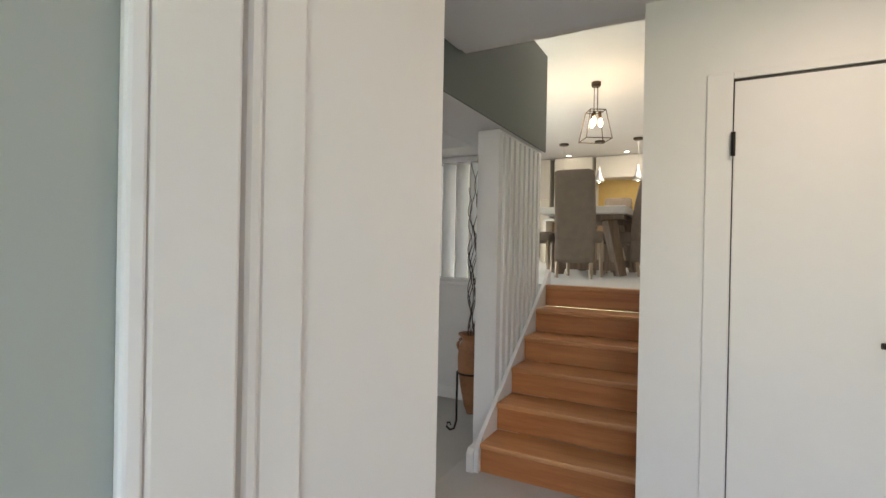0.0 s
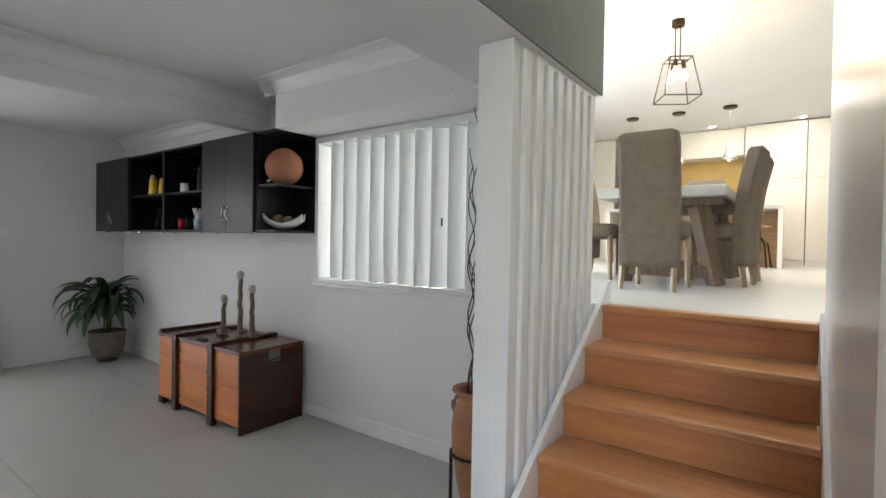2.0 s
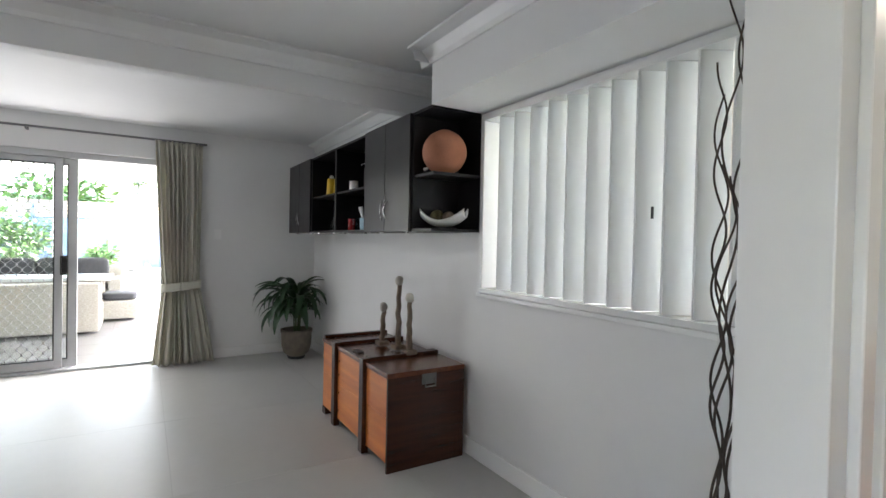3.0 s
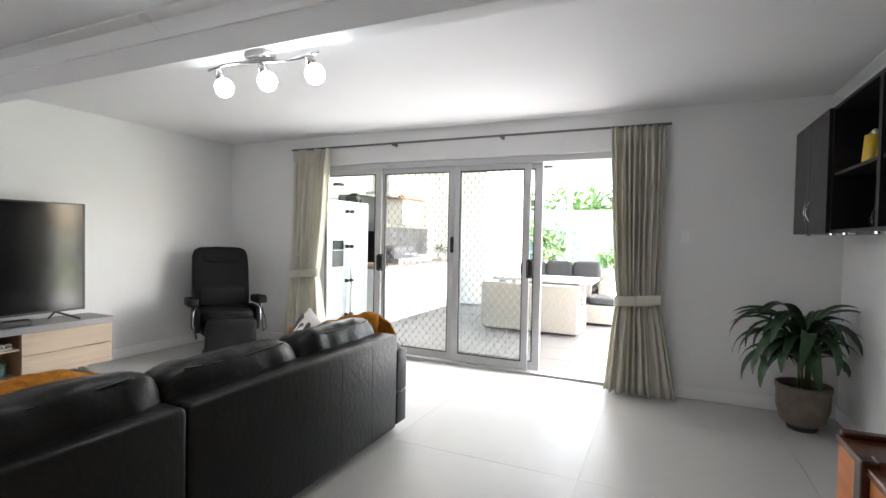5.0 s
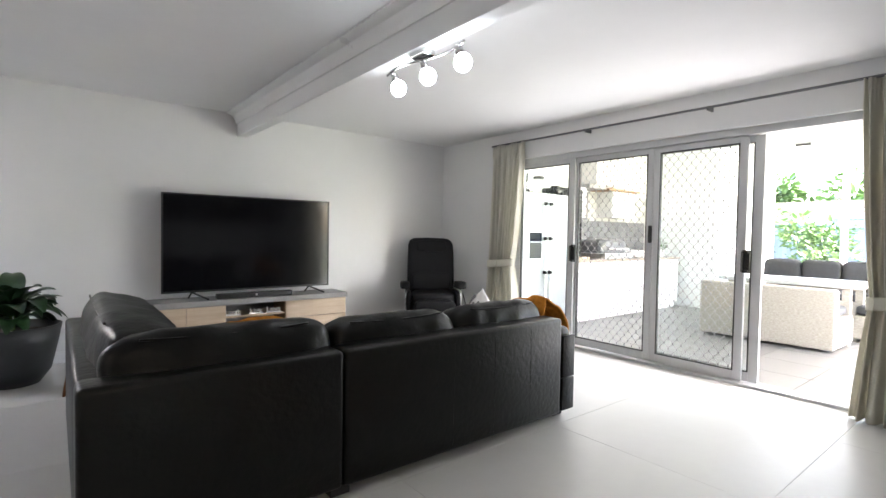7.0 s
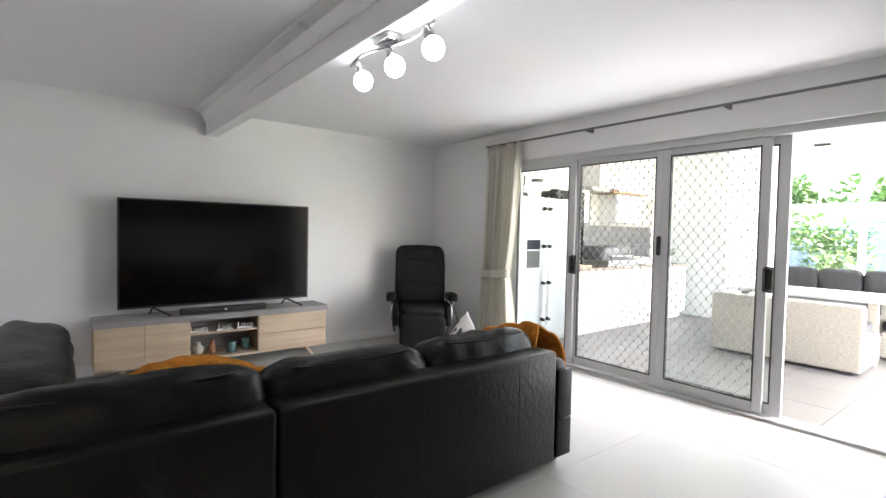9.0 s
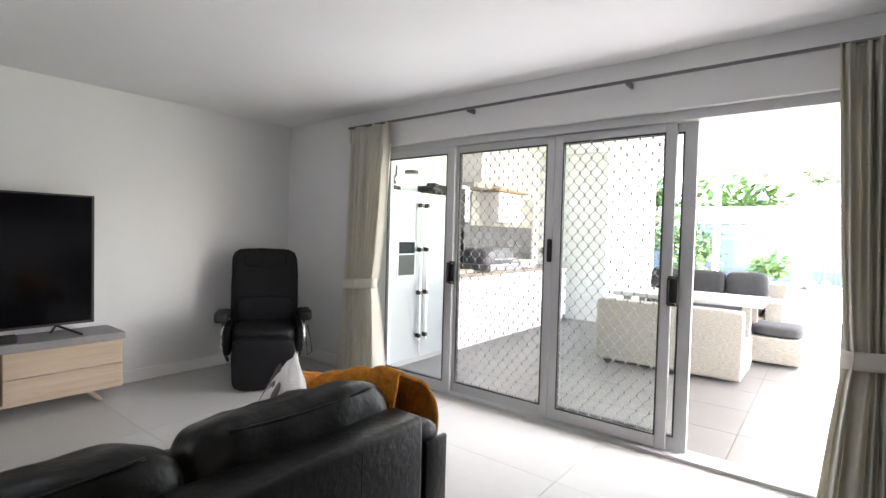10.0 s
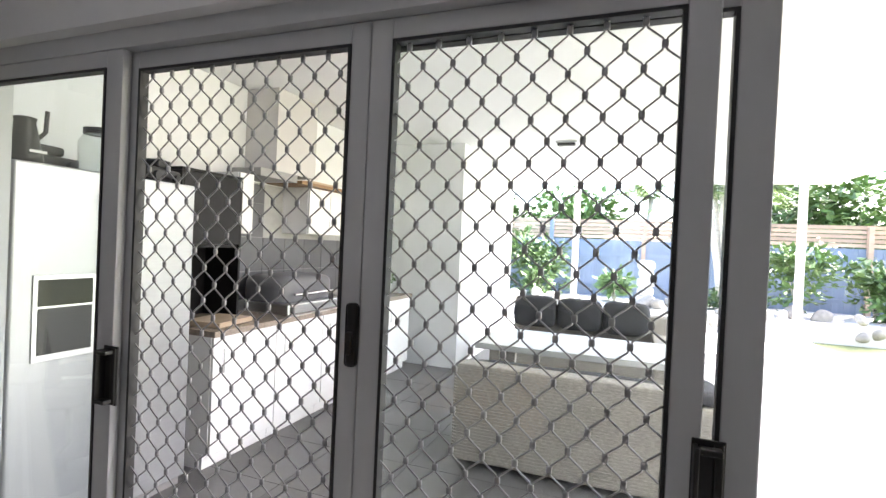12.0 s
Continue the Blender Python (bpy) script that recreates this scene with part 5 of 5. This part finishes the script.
for x, y in ((-14.9, 3.78), (-14.9, 0.36)):
    p = thing("patio_post", "slim white square patio post", "post", at=(x, y, -0.05), group="patio posts")
    part("shaft", B(-0.05, 0.05, -0.05, 0.05, 0, 2.798, bevel=0.004), M_TRIM, p)
    part("base", B(-0.08, 0.08, -0.08, 0.08, 0, 0.02), M_TRIM, p)
sp2 = thing("ceiling_fixture", "small dark fitting on the patio ceiling", "light fitting", at=(-11.5, 0.53, 2.75))
part("plate", B(-0.05, 0.05, -0.12, 0.12, -0.02, -0.001, bevel=0.004), M_STEEL, sp2)
part("head", B(-0.04, 0.04, -0.1, 0.1, -0.05, -0.021, bevel=0.01), M_PLASTIC, sp2)


def fridge():
    f = thing("fridge", "double-door stainless fridge with water dispenser", "fridge", at=(-7.08, -1.215, ZP))
    part("carcass", B(-0.93, 0, -0.65, -0.06, 0.02, 1.80, bevel=0.004), M_GREYPAN, f)
    M_F = mat("fridge_steel", (0.42, 0.43, 0.44), 0.32, 0.6, vary=0.04, stretch=(1, 1, 12))
    part("door", B(-0.45, -0.002, -0.058, 0, 0.06, 1.80, bevel=0.008), M_F, f)
    part("door", B(-0.928, -0.456, -0.058, 0, 0.06, 1.80, bevel=0.008), M_F, f)
    for x in (-0.40, -0.505):
        h = part("handle", T([(x, 0.045, 0.25), (x, 0.045, 1.72)], 0.012), M_STEEL, f, "long steel handle")
        for z in (0.30, 0.75, 1.20, 1.66):
            part("bracket", B(x - 0.014, x + 0.014, 0.0, 0.058, z - 0.022, z + 0.022, bevel=0.004), M_PLASTIC, h)
    d = part("dispenser", B(-0.36, -0.085, -0.001, 0.008, 0.91, 1.30, bevel=0.002), M_STEEL, f, "steel water dispenser")
    part("recess", B(-0.34, -0.105, 0.0081, 0.011, 0.94, 1.15), M_PLASTIC, d)
    part("display", B(-0.34, -0.105, 0.0081, 0.012, 1.16, 1.28), M_SCREEN, d)
    part("kick", B(-0.92, -0.01, -0.5, -0.04, 0.0, 0.055), M_GREYPAN, f)


fridge()
ZF = ZP + 1.801
kt = thing("kettle_jug", "black plastic blender jug on the fridge", "jug", at=(-7.20, -1.37, ZF))
part("body", L([(0.075, 0), (0.07, 0.04), (0.04, 0.19), (0.045, 0.21), (0.03, 0.215)], 20), M_PLASTIC, kt, "", True)
part("spout", T([(-0.035, 0.0, 0.10), (-0.08, 0.01, 0.16), (-0.085, 0.01, 0.26)], 0.010), M_PLASTIC, kt)
part("text_bar", B(-0.05, 0.02, 0.075, 0.079, 0.05, 0.062), M_CERAMIC, kt)
jr = thing("glass_jar", "large clear glass jar with dark lid on fridge", "jar", at=(-7.56, -1.40, ZF))
part("body", L([(0.085, 0), (0.095, 0.03), (0.095, 0.17), (0.07, 0.21)], 24), M_JAR, jr, "", True)
part("lid", L([(0.075, 0.211), (0.075, 0.24), (0.03, 0.25)], 20), M_PLASTIC, jr)


def toy_car(x, y, z, turn):
    c = thing("toy_car", "black model pickup car on top of the fridge", "model car", at=(x, y, z), turn=turn)
    part("body", B(-0.15, 0.15, -0.06, 0.06, 0.03, 0.08, bevel=0.012), M_PLASTIC, c)
    part("cabin", B(-0.07, 0.06, -0.055, 0.055, 0.081, 0.13, bevel=0.015), M_PLASTIC, c)
    for sx in (-0.1, 0.1):
        for sy in (-0.062, 0.062):
            w = part("wheel", L([(0.028, -0.012), (0.03, 0), (0.028, 0.012)], 14), M_GASKET, c)
            w.matrix_basis = pose(sx, sy, 0.03, 90)
    part("grille", B(0.1505, 0.154, -0.045, 0.045, 0.04, 0.07), M_CHROME, c)


toy_car(-7.84, -1.33, ZF, 200)
toy_car(-7.40, -1.58, ZF, 10)

M_WHITED = mat("white_gloss_door", (0.8, 0.8, 0.79), 0.25, vary=0.02)
for i in range(5):
    x0 = -8.18 - 0.6 * i
    k = thing("bench_cabinet", "white glossy outdoor kitchen base cabinet", "cabinet", at=(x0, -1.20, ZP), group="outdoor kitchen cabinets")
    part("carcass", B(-0.598, 0, -0.66, -0.021, 0.1, 0.86), M_WHITED, k)
    dd = part("door", B(-0.595, -0.003, -0.02, 0, 0.1, 0.855, bevel=0.002), M_WHITED, k)
    part("handle", T([(-0.08, 0.02, 0.62), (-0.08, 0.02, 0.78)], 0.006, 6), M_STEEL, dd)
    part("kick", B(-0.598, 0, -0.6, -0.06, 0, 0.099), M_WHITED, k)
wt = thing("worktop", "brown speckled stone worktop of the outdoor kitchen", "worktop")
part("slab", B(-11.19, -8.165, -1.845, -1.175, ZP + 0.861, ZP + 0.90, bevel=0.004), M_BENCH, wt)
bd = thing("chopping_board", "pale timber chopping board on the worktop", "board", at=(-8.42, -1.40, ZP + 0.901), turn=8)
part("board", B(-0.18, 0.18, -0.14, 0.14, 0, 0.035, bevel=0.005), M_OAK, bd)
part("grip", B(-0.23, -0.181, -0.03, 0.03, 0.008, 0.027, bevel=0.004), M_OAK, bd)
bq = thing("barbecue", "built-in barbecue with dark hood on the worktop", "barbecue", at=(-9.35, -1.52, ZP + 0.901))
part("tray", B(-0.40, 0.40, -0.25, 0.28, 0, 0.08, bevel=0.01), M_STEEL, bq)
ob = part("hood", soft(0.74, 0.46, 0.26, 5, 7), M_SPLASH, bq, "", True)
ob.matrix_basis = pose(0, -0.02, 0.17)
part("handle", T([(-0.28, 0.25, 0.15), (0.28, 0.25, 0.15)], 0.011), M_CHROME, bq)
tb = thing("folded_towel", "white folded cloth on the worktop", "towel", at=(-10.0, -1.38, ZP + 0.901))
part("cloth", soft(0.42, 0.30, 0.12, 4, 6, 0.015, 9, Matrix.Translation((0, 0, 0.06))), M_PILLOW, tb, "", True)
hd = thing("range_hood", "pale range hood chimney over the barbecue", "range hood")
part("chimney", B(-9.62, -9.08, -1.849, -1.52, 2.06, 2.748), M_HOOD, hd)
part("canopy", B(-9.34, -8.88, -1.849, -1.50, 1.99, 2.058, bevel=0.004), M_GREYPAN, hd)
shf = thing("timber_shelf", "timber shelf holding boards above the kitchen", "shelf")
part("board", B(-10.30, -9.35, -1.849, -1.46, 1.985, 2.015, bevel=0.003), M_TAN, shf)
part("stack", B(-10.05, -9.66, -1.8, -1.58, 2.016, 2.055, bevel=0.004), M_OAK, shf)
up = thing("upper_cabinet", "white upper cabinet of the outdoor kitchen", "cabinet")
part("carcass", B(-10.26, -9.58, -1.849, -1.56, 1.55, 1.984), M_WHITED, up)
part("door", B(-10.255, -9.925, -1.559, -1.54, 1.555, 1.98, bevel=0.002), M_WHITED, up)
part("door", B(-9.92, -9.585, -1.559, -1.54, 1.555, 1.98, bevel=0.002), M_WHITED, up)
nw = thing("upper_cabinet", "narrow white wall cabinet beside the black cupboard", "cabinet")
part("carcass", B(-8.86, -8.71, -1.849, -1.56, 1.525, 1.995), M_WHITED, nw)
part("door", B(-8.858, -8.712, -1.559, -1.541, 1.528, 1.992, bevel=0.002), M_WHITED, nw)
bk = thing("black_cupboard", "tall black cupboard standing on the worktop", "cupboard", at=(-8.43, -1.5, ZP + 0.901))
part("side", B(-0.27, -0.25, -0.34, 0.0, 0, 1.03, bevel=0.002), M_BLACK, bk)
part("side", B(0.25, 0.27, -0.34, 0.0, 0, 1.03, bevel=0.002), M_BLACK, bk)
part("back", B(-0.249, 0.249, -0.34, -0.325, 0, 1.03), M_BLACK, bk)
part("top", B(-0.27, 0.27, -0.34, 0.0, 1.031, 1.05, bevel=0.002), M_BLACK, bk)
part("shelf", B(-0.249, 0.249, -0.324, -0.02, 0.52, 0.54), M_BLACK, bk)
part("door", B(-0.249, 0.249, -0.018, 0.0, 0.545, 1.028, bevel=0.002), M_BLACK, bk)
spl = struct("trim_tiles", B(-11.19, -8.72, -1.85, -1.842, ZP + 0.901, 1.978), M_GROUT, "grey stone tiles behind the barbecue", "splashback")
st0 = put("tile", B(0.002, 0.298, 0, 0.008, 0.002, 0.298), M_SPLASH)
st0.parent = spl
st0.matrix_basis = pose(-9.02, -1.841, 0.90)
for i in range(8):
    for j in range(4):
        z = 0.90 + 0.3 * j
        if (i or j) and not (i > 1 and j > 1) and z < 1.85:
            share("tile", st0.data, spl, pose(-9.02 - 0.3 * i, -1.841, z) @ Matrix.Diagonal((1, 1, 0.55 if j == 3 else 1, 1)))
hb2 = thing("herb_pot", "small green plant in a white pot", "plant", at=(-10.85, -1.38, ZP + 0.901))
part("pot", L([(0.06, 0), (0.08, 0.12), (0.07, 0.12)], 18), M_CERAMIC, hb2, "", True)


def tuft(name, count, rad, hgt, seed, material, lw=0.05, ll=0.16, parent=None, at=(0, 0, 0), flat=1.0):
    """A crown of many small leaves of uneven outline, joined into one mesh."""
    rnd = random.Random(seed)
    vs, fs = [], []
    lobes = [(rnd.uniform(-0.6, 0.6) * rad, rnd.uniform(-0.6, 0.6) * rad, rnd.uniform(0.25, 0.85) * hgt, rnd.uniform(0.3, 0.6) * rad) for _ in range(9)]
    for _ in range(count):
        lx, ly, lz, lr = lobes[rnd.randrange(9)]
        d = Vector((rnd.gauss(0, 1), rnd.gauss(0, 1), rnd.gauss(0, 1))).normalized() * lr * rnd.uniform(0.55, 1.1)
        p = Vector((lx, ly, lz)) + Vector((d.x, d.y, d.z * flat))
        if p.z < 0.02:
            p.z = 0.02 + rnd.random() * 0.1
        a = Vector((d.x + rnd.uniform(-0.4, 0.4) * lr, d.y + rnd.uniform(-0.4, 0.4) * lr, rnd.uniform(-0.5, 0.6) * lr)).normalized()
        b = a.cross(Vector((rnd.uniform(-1, 1), rnd.uniform(-1, 1), 1))).normalized()
        s = rnd.uniform(0.6, 1.3)
        L1, W1 = a * ll * s, b * lw * s
        k = len(vs)
        up_ = a.cross(b) * lw * 0.3
        vs += [tuple(p), tuple(p + L1 * 0.5 + W1 + up_), tuple(p + L1), tuple(p + L1 * 0.5 - W1 + up_)]
        fs += [(k, k + 1, k + 2), (k, k + 2, k + 3)]
    me = bpy.data.meshes.new(name)
    me.from_pydata(vs, [], fs)
    me.materials.append(material)
    ob = new(name, me)
    if parent:
        ob.parent = parent
    ob.matrix_basis = pose(*at)
    return ob


tuft("leaves", 160, 0.12, 0.16, 3, M_BUSH, 0.012, 0.05, hb2, (0, 0, 0.11))


# wicker lounge setting
def wicker_block(o, nm, x0, x1, y0, y1, z0, z1):
    bm = bmesh.new()
    box(bm, x0, x1, y0, y1, z0, z1, bevel=0.02, seg=2)
    b = part(nm, bm, M_WICKER, o)
    band = bmesh.new()
    nb_ = int((z1 - z0 - 0.05) / 0.022)
    for i in range(nb_):
        z = z0 + 0.03 + i * 0.022
        w = 0.004 if i % 2 else 0.0025
        box(band, x0 - w, x1 + w, y0 - w, y1 + w, z, z + 0.014)
    part("weave", band, M_WICKER, b)
    return b


so = thing("outdoor_sofa", "pale wicker outdoor bench seat with charcoal cushions", "sofa", at=(-9.0, 0.15, ZP), group="wicker lounge setting")
wicker_block(so, "backrest", -0.16, 0, 0, 1.40, 0.03, 0.70)
wicker_block(so, "seat", -0.80, -0.18, 0, 1.40, 0.03, 0.36)
part("seat_cushion", soft(0.60, 1.34, 0.12, 6, 7, 0.005, 5, Matrix.Translation((-0.48, 0.70, 0.425))), M_CUSHION, so, "charcoal seat cushion", True)
part("back_cushion", soft(0.14, 1.34, 0.24, 6, 7, 0.01, 5, Matrix.Translation((-0.24, 0.70, 0.57))), M_CUSHION, so, "charcoal back cushion", True)
ot = thing("ottoman", "wicker ottoman with charcoal cushion on the patio", "ottoman", at=(-10.36, 1.74, ZP), group="wicker lounge setting")
wicker_block(ot, "base", -0.25, 0.25, -0.24, 0.24, 0.03, 0.32)
part("cushion", soft(0.50, 0.48, 0.12, 6, 6, 0.004, 5, Matrix.Translation((0, 0, 0.385))), M_CUSHION, ot, "charcoal cushion", True)
ta = thing("outdoor_table", "pale outdoor dining table among wicker seats", "table", at=(-10.05, 0.85, ZP))
part("tabletop", B(-0.42, 0.42, -0.75, 0.80, 0.68, 0.73, bevel=0.006), M_TABLETOP, ta)
for sx in (-1, 1):
    for y in (-0.6, 0.65):
        part("leg", B(sx * 0.32 - 0.04, sx * 0.32 + 0.04, y - 0.04, y + 0.04, 0, 0.679), M_WICKER, ta)
fs2 = thing("outdoor_sofa", "wicker outdoor sofa with row of charcoal cushions", "sofa", at=(-12.0, -0.28, ZP), group="wicker lounge setting")
wicker_block(fs2, "backrest", -0.20, 0, 0.2, 2.0, 0.03, 0.78)
wicker_block(fs2, "seat", 0.02, 0.65, 0.2, 1.8, 0.03, 0.36)
wicker_block(fs2, "arm", 0.02, 0.65, 1.82, 2.0, 0.03, 0.58)
for i in range(3):
    part("back_cushion", soft(0.18, 0.52, 0.38, 5, 6, 0.012, 5, Matrix.Translation((0.12, 0.48 + 0.53 * i, 0.74)), i), M_CUSHION, fs2, "charcoal back cushion", True)
part("seat_cushion", soft(0.60, 1.56, 0.12, 6, 7, 0.005, 5, Matrix.Translation((0.34, 1.0, 0.42))), M_CUSHION, fs2, "charcoal seat cushion", True)

# garden
bed = struct("garden_bed", B(-19.7, -17.3, -12, 26, -0.089, 0.30), M_PALESTONE, "pale pebble garden bed along the fence", "garden bed")
rock = put("rock", soft(0.42, 0.34, 0.26, 2.6, 3, 0.05, 4), M_ROCK, True)
rk = thing("rock_edging", "grey rocks edging the garden bed", "rocks")
rock.parent = rk
rock.matrix_basis = pose(-17.35, 0, 0)
rr = random.Random(6)
for k in range(90):
    share("rock", rock.data, rk, pose(-17.3 - rr.uniform(0, 0.5), -3 + 0.2 * k + rr.uniform(-0.1, 0.1), 0.10 + rr.uniform(0, 0.34), rr.uniform(0, 360), rr.uniform(0, 60), rr.uniform(0, 360)) @ Matrix.Scale(rr.uniform(0.5, 1.15), 4))
fence = thing("fence", "blue painted timber paling fence with cedar slat screen", "fence", kind="structure")
pal = put("paling", B(0, 0.02, 0, 0.112, -0.09, 1.83, bevel=0.0), M_FENCE)
pal.parent = fence
pal.matrix_basis = pose(-19.75, -8, 0)
for k in range(1, 270):
    share("paling", pal.data, fence, pose(-19.75 - 0.006 * (k % 2), -8 + 0.115 * k, 0))
for z in (0.55, 1.40):
    part("rail", B(-19.729, -19.68, -8, 23, z, z + 0.08), M_FENCE, fence)
for k in range(13):
    part("fence_post", B(-19.729, -19.62, -8 + 2.4 * k, -7.9 + 2.4 * k, -0.09, 2.34), M_FENCE if k % 2 else M_SLAT, fence)
sl = put("slat", B(0, 0.02, -8, 23, 0, 0.085), M_SLAT)
sl.parent = fence
sl.matrix_basis = pose(-19.75, 0, 1.86)
for k in range(1, 5):
    share("slat", sl.data, fence, pose(-19.75, 0, 1.86 + 0.105 * k))
stn = thing("stone_lantern", "pale stacked stone garden lantern", "garden ornament", at=(-18.0, 1.68, 0.29))
for i, (r, z) in enumerate(((0.22, 0.0), (0.18, 0.2), (0.2, 0.42), (0.16, 0.62), (0.19, 0.82))):
    part("stone", soft(2 * r, 2 * r, 0.24, 3, 4, 0.02, 6, Matrix.Translation((0, 0, z + 0.12)), i), M_PALESTONE, stn, "", True)


def bush(x, y, rad, hgt, seed, label, count=900, m=M_BUSH, lw=0.05, ll=0.2):
    b = thing("bush", label, "shrub", at=(x, y, 0.29))
    for k in range(4):
        part("branch", T([(0.03 * k, 0, 0), (0.25 * rad * math.cos(k * 1.7), 0.25 * rad * math.sin(k * 1.7), hgt * 0.5)], 0.025, 6, 0.01), M_TRUNK, b)
    tuft("foliage", count, rad, hgt, seed, m, lw, ll, b)


def palm_fronds(parent, top, n, length, seed, m=M_PALM, droop=0.5):
    rnd = random.Random(seed)
    bm_v, bm_f = [], []
    for k in range(n):
        a = rnd.uniform(0, 6.28)
        el = rnd.uniform(0.1, 1.2)
        d = Vector((math.cos(a), math.sin(a), 0))
        side = Vector((-math.sin(a), math.cos(a), 0))
        for i in range(16):
            s = i / 16
            p = Vector(top) + d * length * s * math.cos(el) + Vector((0, 0, length * (s * math.sin(el) - droop * s * s)))
            for sg_ in (-1, 1):
                q = p + side * sg_ * length * 0.28 * (0.35 + math.sin(math.pi * (0.1 + 0.85 * s))) * 0.6 + d * 0.14 * length + Vector((0, 0, -0.08 * length * rnd.uniform(0.3, 1.4)))
                k0 = len(bm_v)
                w = d * 0.022 * length
                bm_v += [tuple(p - w), tuple(p + w), tuple(q)]
                bm_f.append((k0, k0 + 1, k0 + 2))
    me = bpy.data.meshes.new("fronds")
    me.from_pydata(bm_v, [], bm_f)
    me.materials.append(m)
    ob = new("fronds", me)
    ob.parent = parent


def palm(x, y, trunks, seed, label, tall=3.2, spread=0.9):
    p = thing("palm", label, "palm tree", at=(x, y, 0.29))
    rnd = random.Random(seed)
    for k in range(trunks):
        a = (k / max(1, trunks - 1) - 0.5) * 2
        tip = (rnd.uniform(-0.3, 0.3), a * spread + rnd.uniform(-0.1, 0.1), tall * rnd.uniform(0.85, 1.05))
        pts = [(tip[0] * s, 0.12 * a + (tip[1] - 0.12 * a) * s ** 1.2, tip[2] * s) for s in (0, 0.25, 0.5, 0.75, 1)]
        part("trunk", T(pts, 0.085, 8, 0.05), M_TRUNK, p, "", True)
        palm_fronds(p, tip, 11, 1.3, seed * 7 + k)
    palm_fronds(p, (0, 0, 0.15), 12, 0.8, seed + 90)


palm(-18.6, 7.6, 3, 4, "slender pale-trunked garden palm", 2.8, 0.5)
palm(-18.4, 3.42, 7, 2, "clump of pale-trunked garden palms", 3.0, 0.65)
bush(-18.5, -0.95, 0.9, 1.5, 21, "bright green leafy garden shrub", 1300)
bush(-18.5, 4.75, 0.65, 1.5, 22, "dark green shrub beside the fence", 900)
bush(-18.4, 6.1, 0.75, 1.5, 23, "dark green shrub beside the fence", 800)
bush(-18.4, 3.3, 0.35, 0.5, 24, "low spiky garden plant", 260)
bush(-18.6, -3.0, 1.3, 2.2, 25, "tall green leafy shrub", 1200)
bush(-18.5, 10.4, 0.9, 1.7, 27, "bright green leafy garden shrub", 1100, M_BUSH, 0.07, 0.3)
bush(-18.4, 12.5, 0.9, 1.4, 28, "dark green shrub beside the fence", 900)
bush(-18.5, 1.0, 0.5, 0.8, 29, "low green garden plant", 400)
bush(-18.2, 6.3, 0.45, 0.6, 26, "low green garden plant", 260)


def tree(x, y, hgt, rad, seed, label, n=2600):
    t = thing("tree", label, "tree", at=(x, y, -0.09))
    part("trunk", T([(0, 0, 0), (0.1, 0.05, hgt * 0.3), (0.0, 0.1, hgt * 0.6)], 0.16, 8, 0.06), M_TRUNK, t, "", True)
    for k in range(4):
        a = k * 1.6
        part("limb", T([(0.05, 0.05, hgt * 0.35), (rad * 0.5 * math.cos(a), rad * 0.5 * math.sin(a), hgt * 0.7)], 0.06, 6, 0.02), M_TRUNK, t, "", True)
    tuft("crown", n, rad, hgt * 0.75, seed, M_BUSH, 0.09, 0.32, t, (0, 0, hgt * 0.25))


rt = random.Random(31)
for k in range(13):
    y = -9 + 2.7 * k
    if k % 3 == 1:
        p = thing("palm", "tall green palm behind the fence", "palm tree", at=(-22.5, y, -0.09))
        hh = rt.uniform(2.6, 3.8)
        part("trunk", T([(0, 0, 0), (0.1, 0, hh * 0.5), (0, 0.1, hh)], 0.11, 8, 0.07), M_TRUNK, p, "", True)
        palm_fronds(p, (0, 0.1, hh), 18, 2.0, 50 + k)
    else:
        tree(-22.8 + rt.uniform(-0.8, 0.8), y, rt.uniform(3.4, 4.6), rt.uniform(1.6, 2.1), 40 + k, "dense green tree behind the garden fence", 2200)
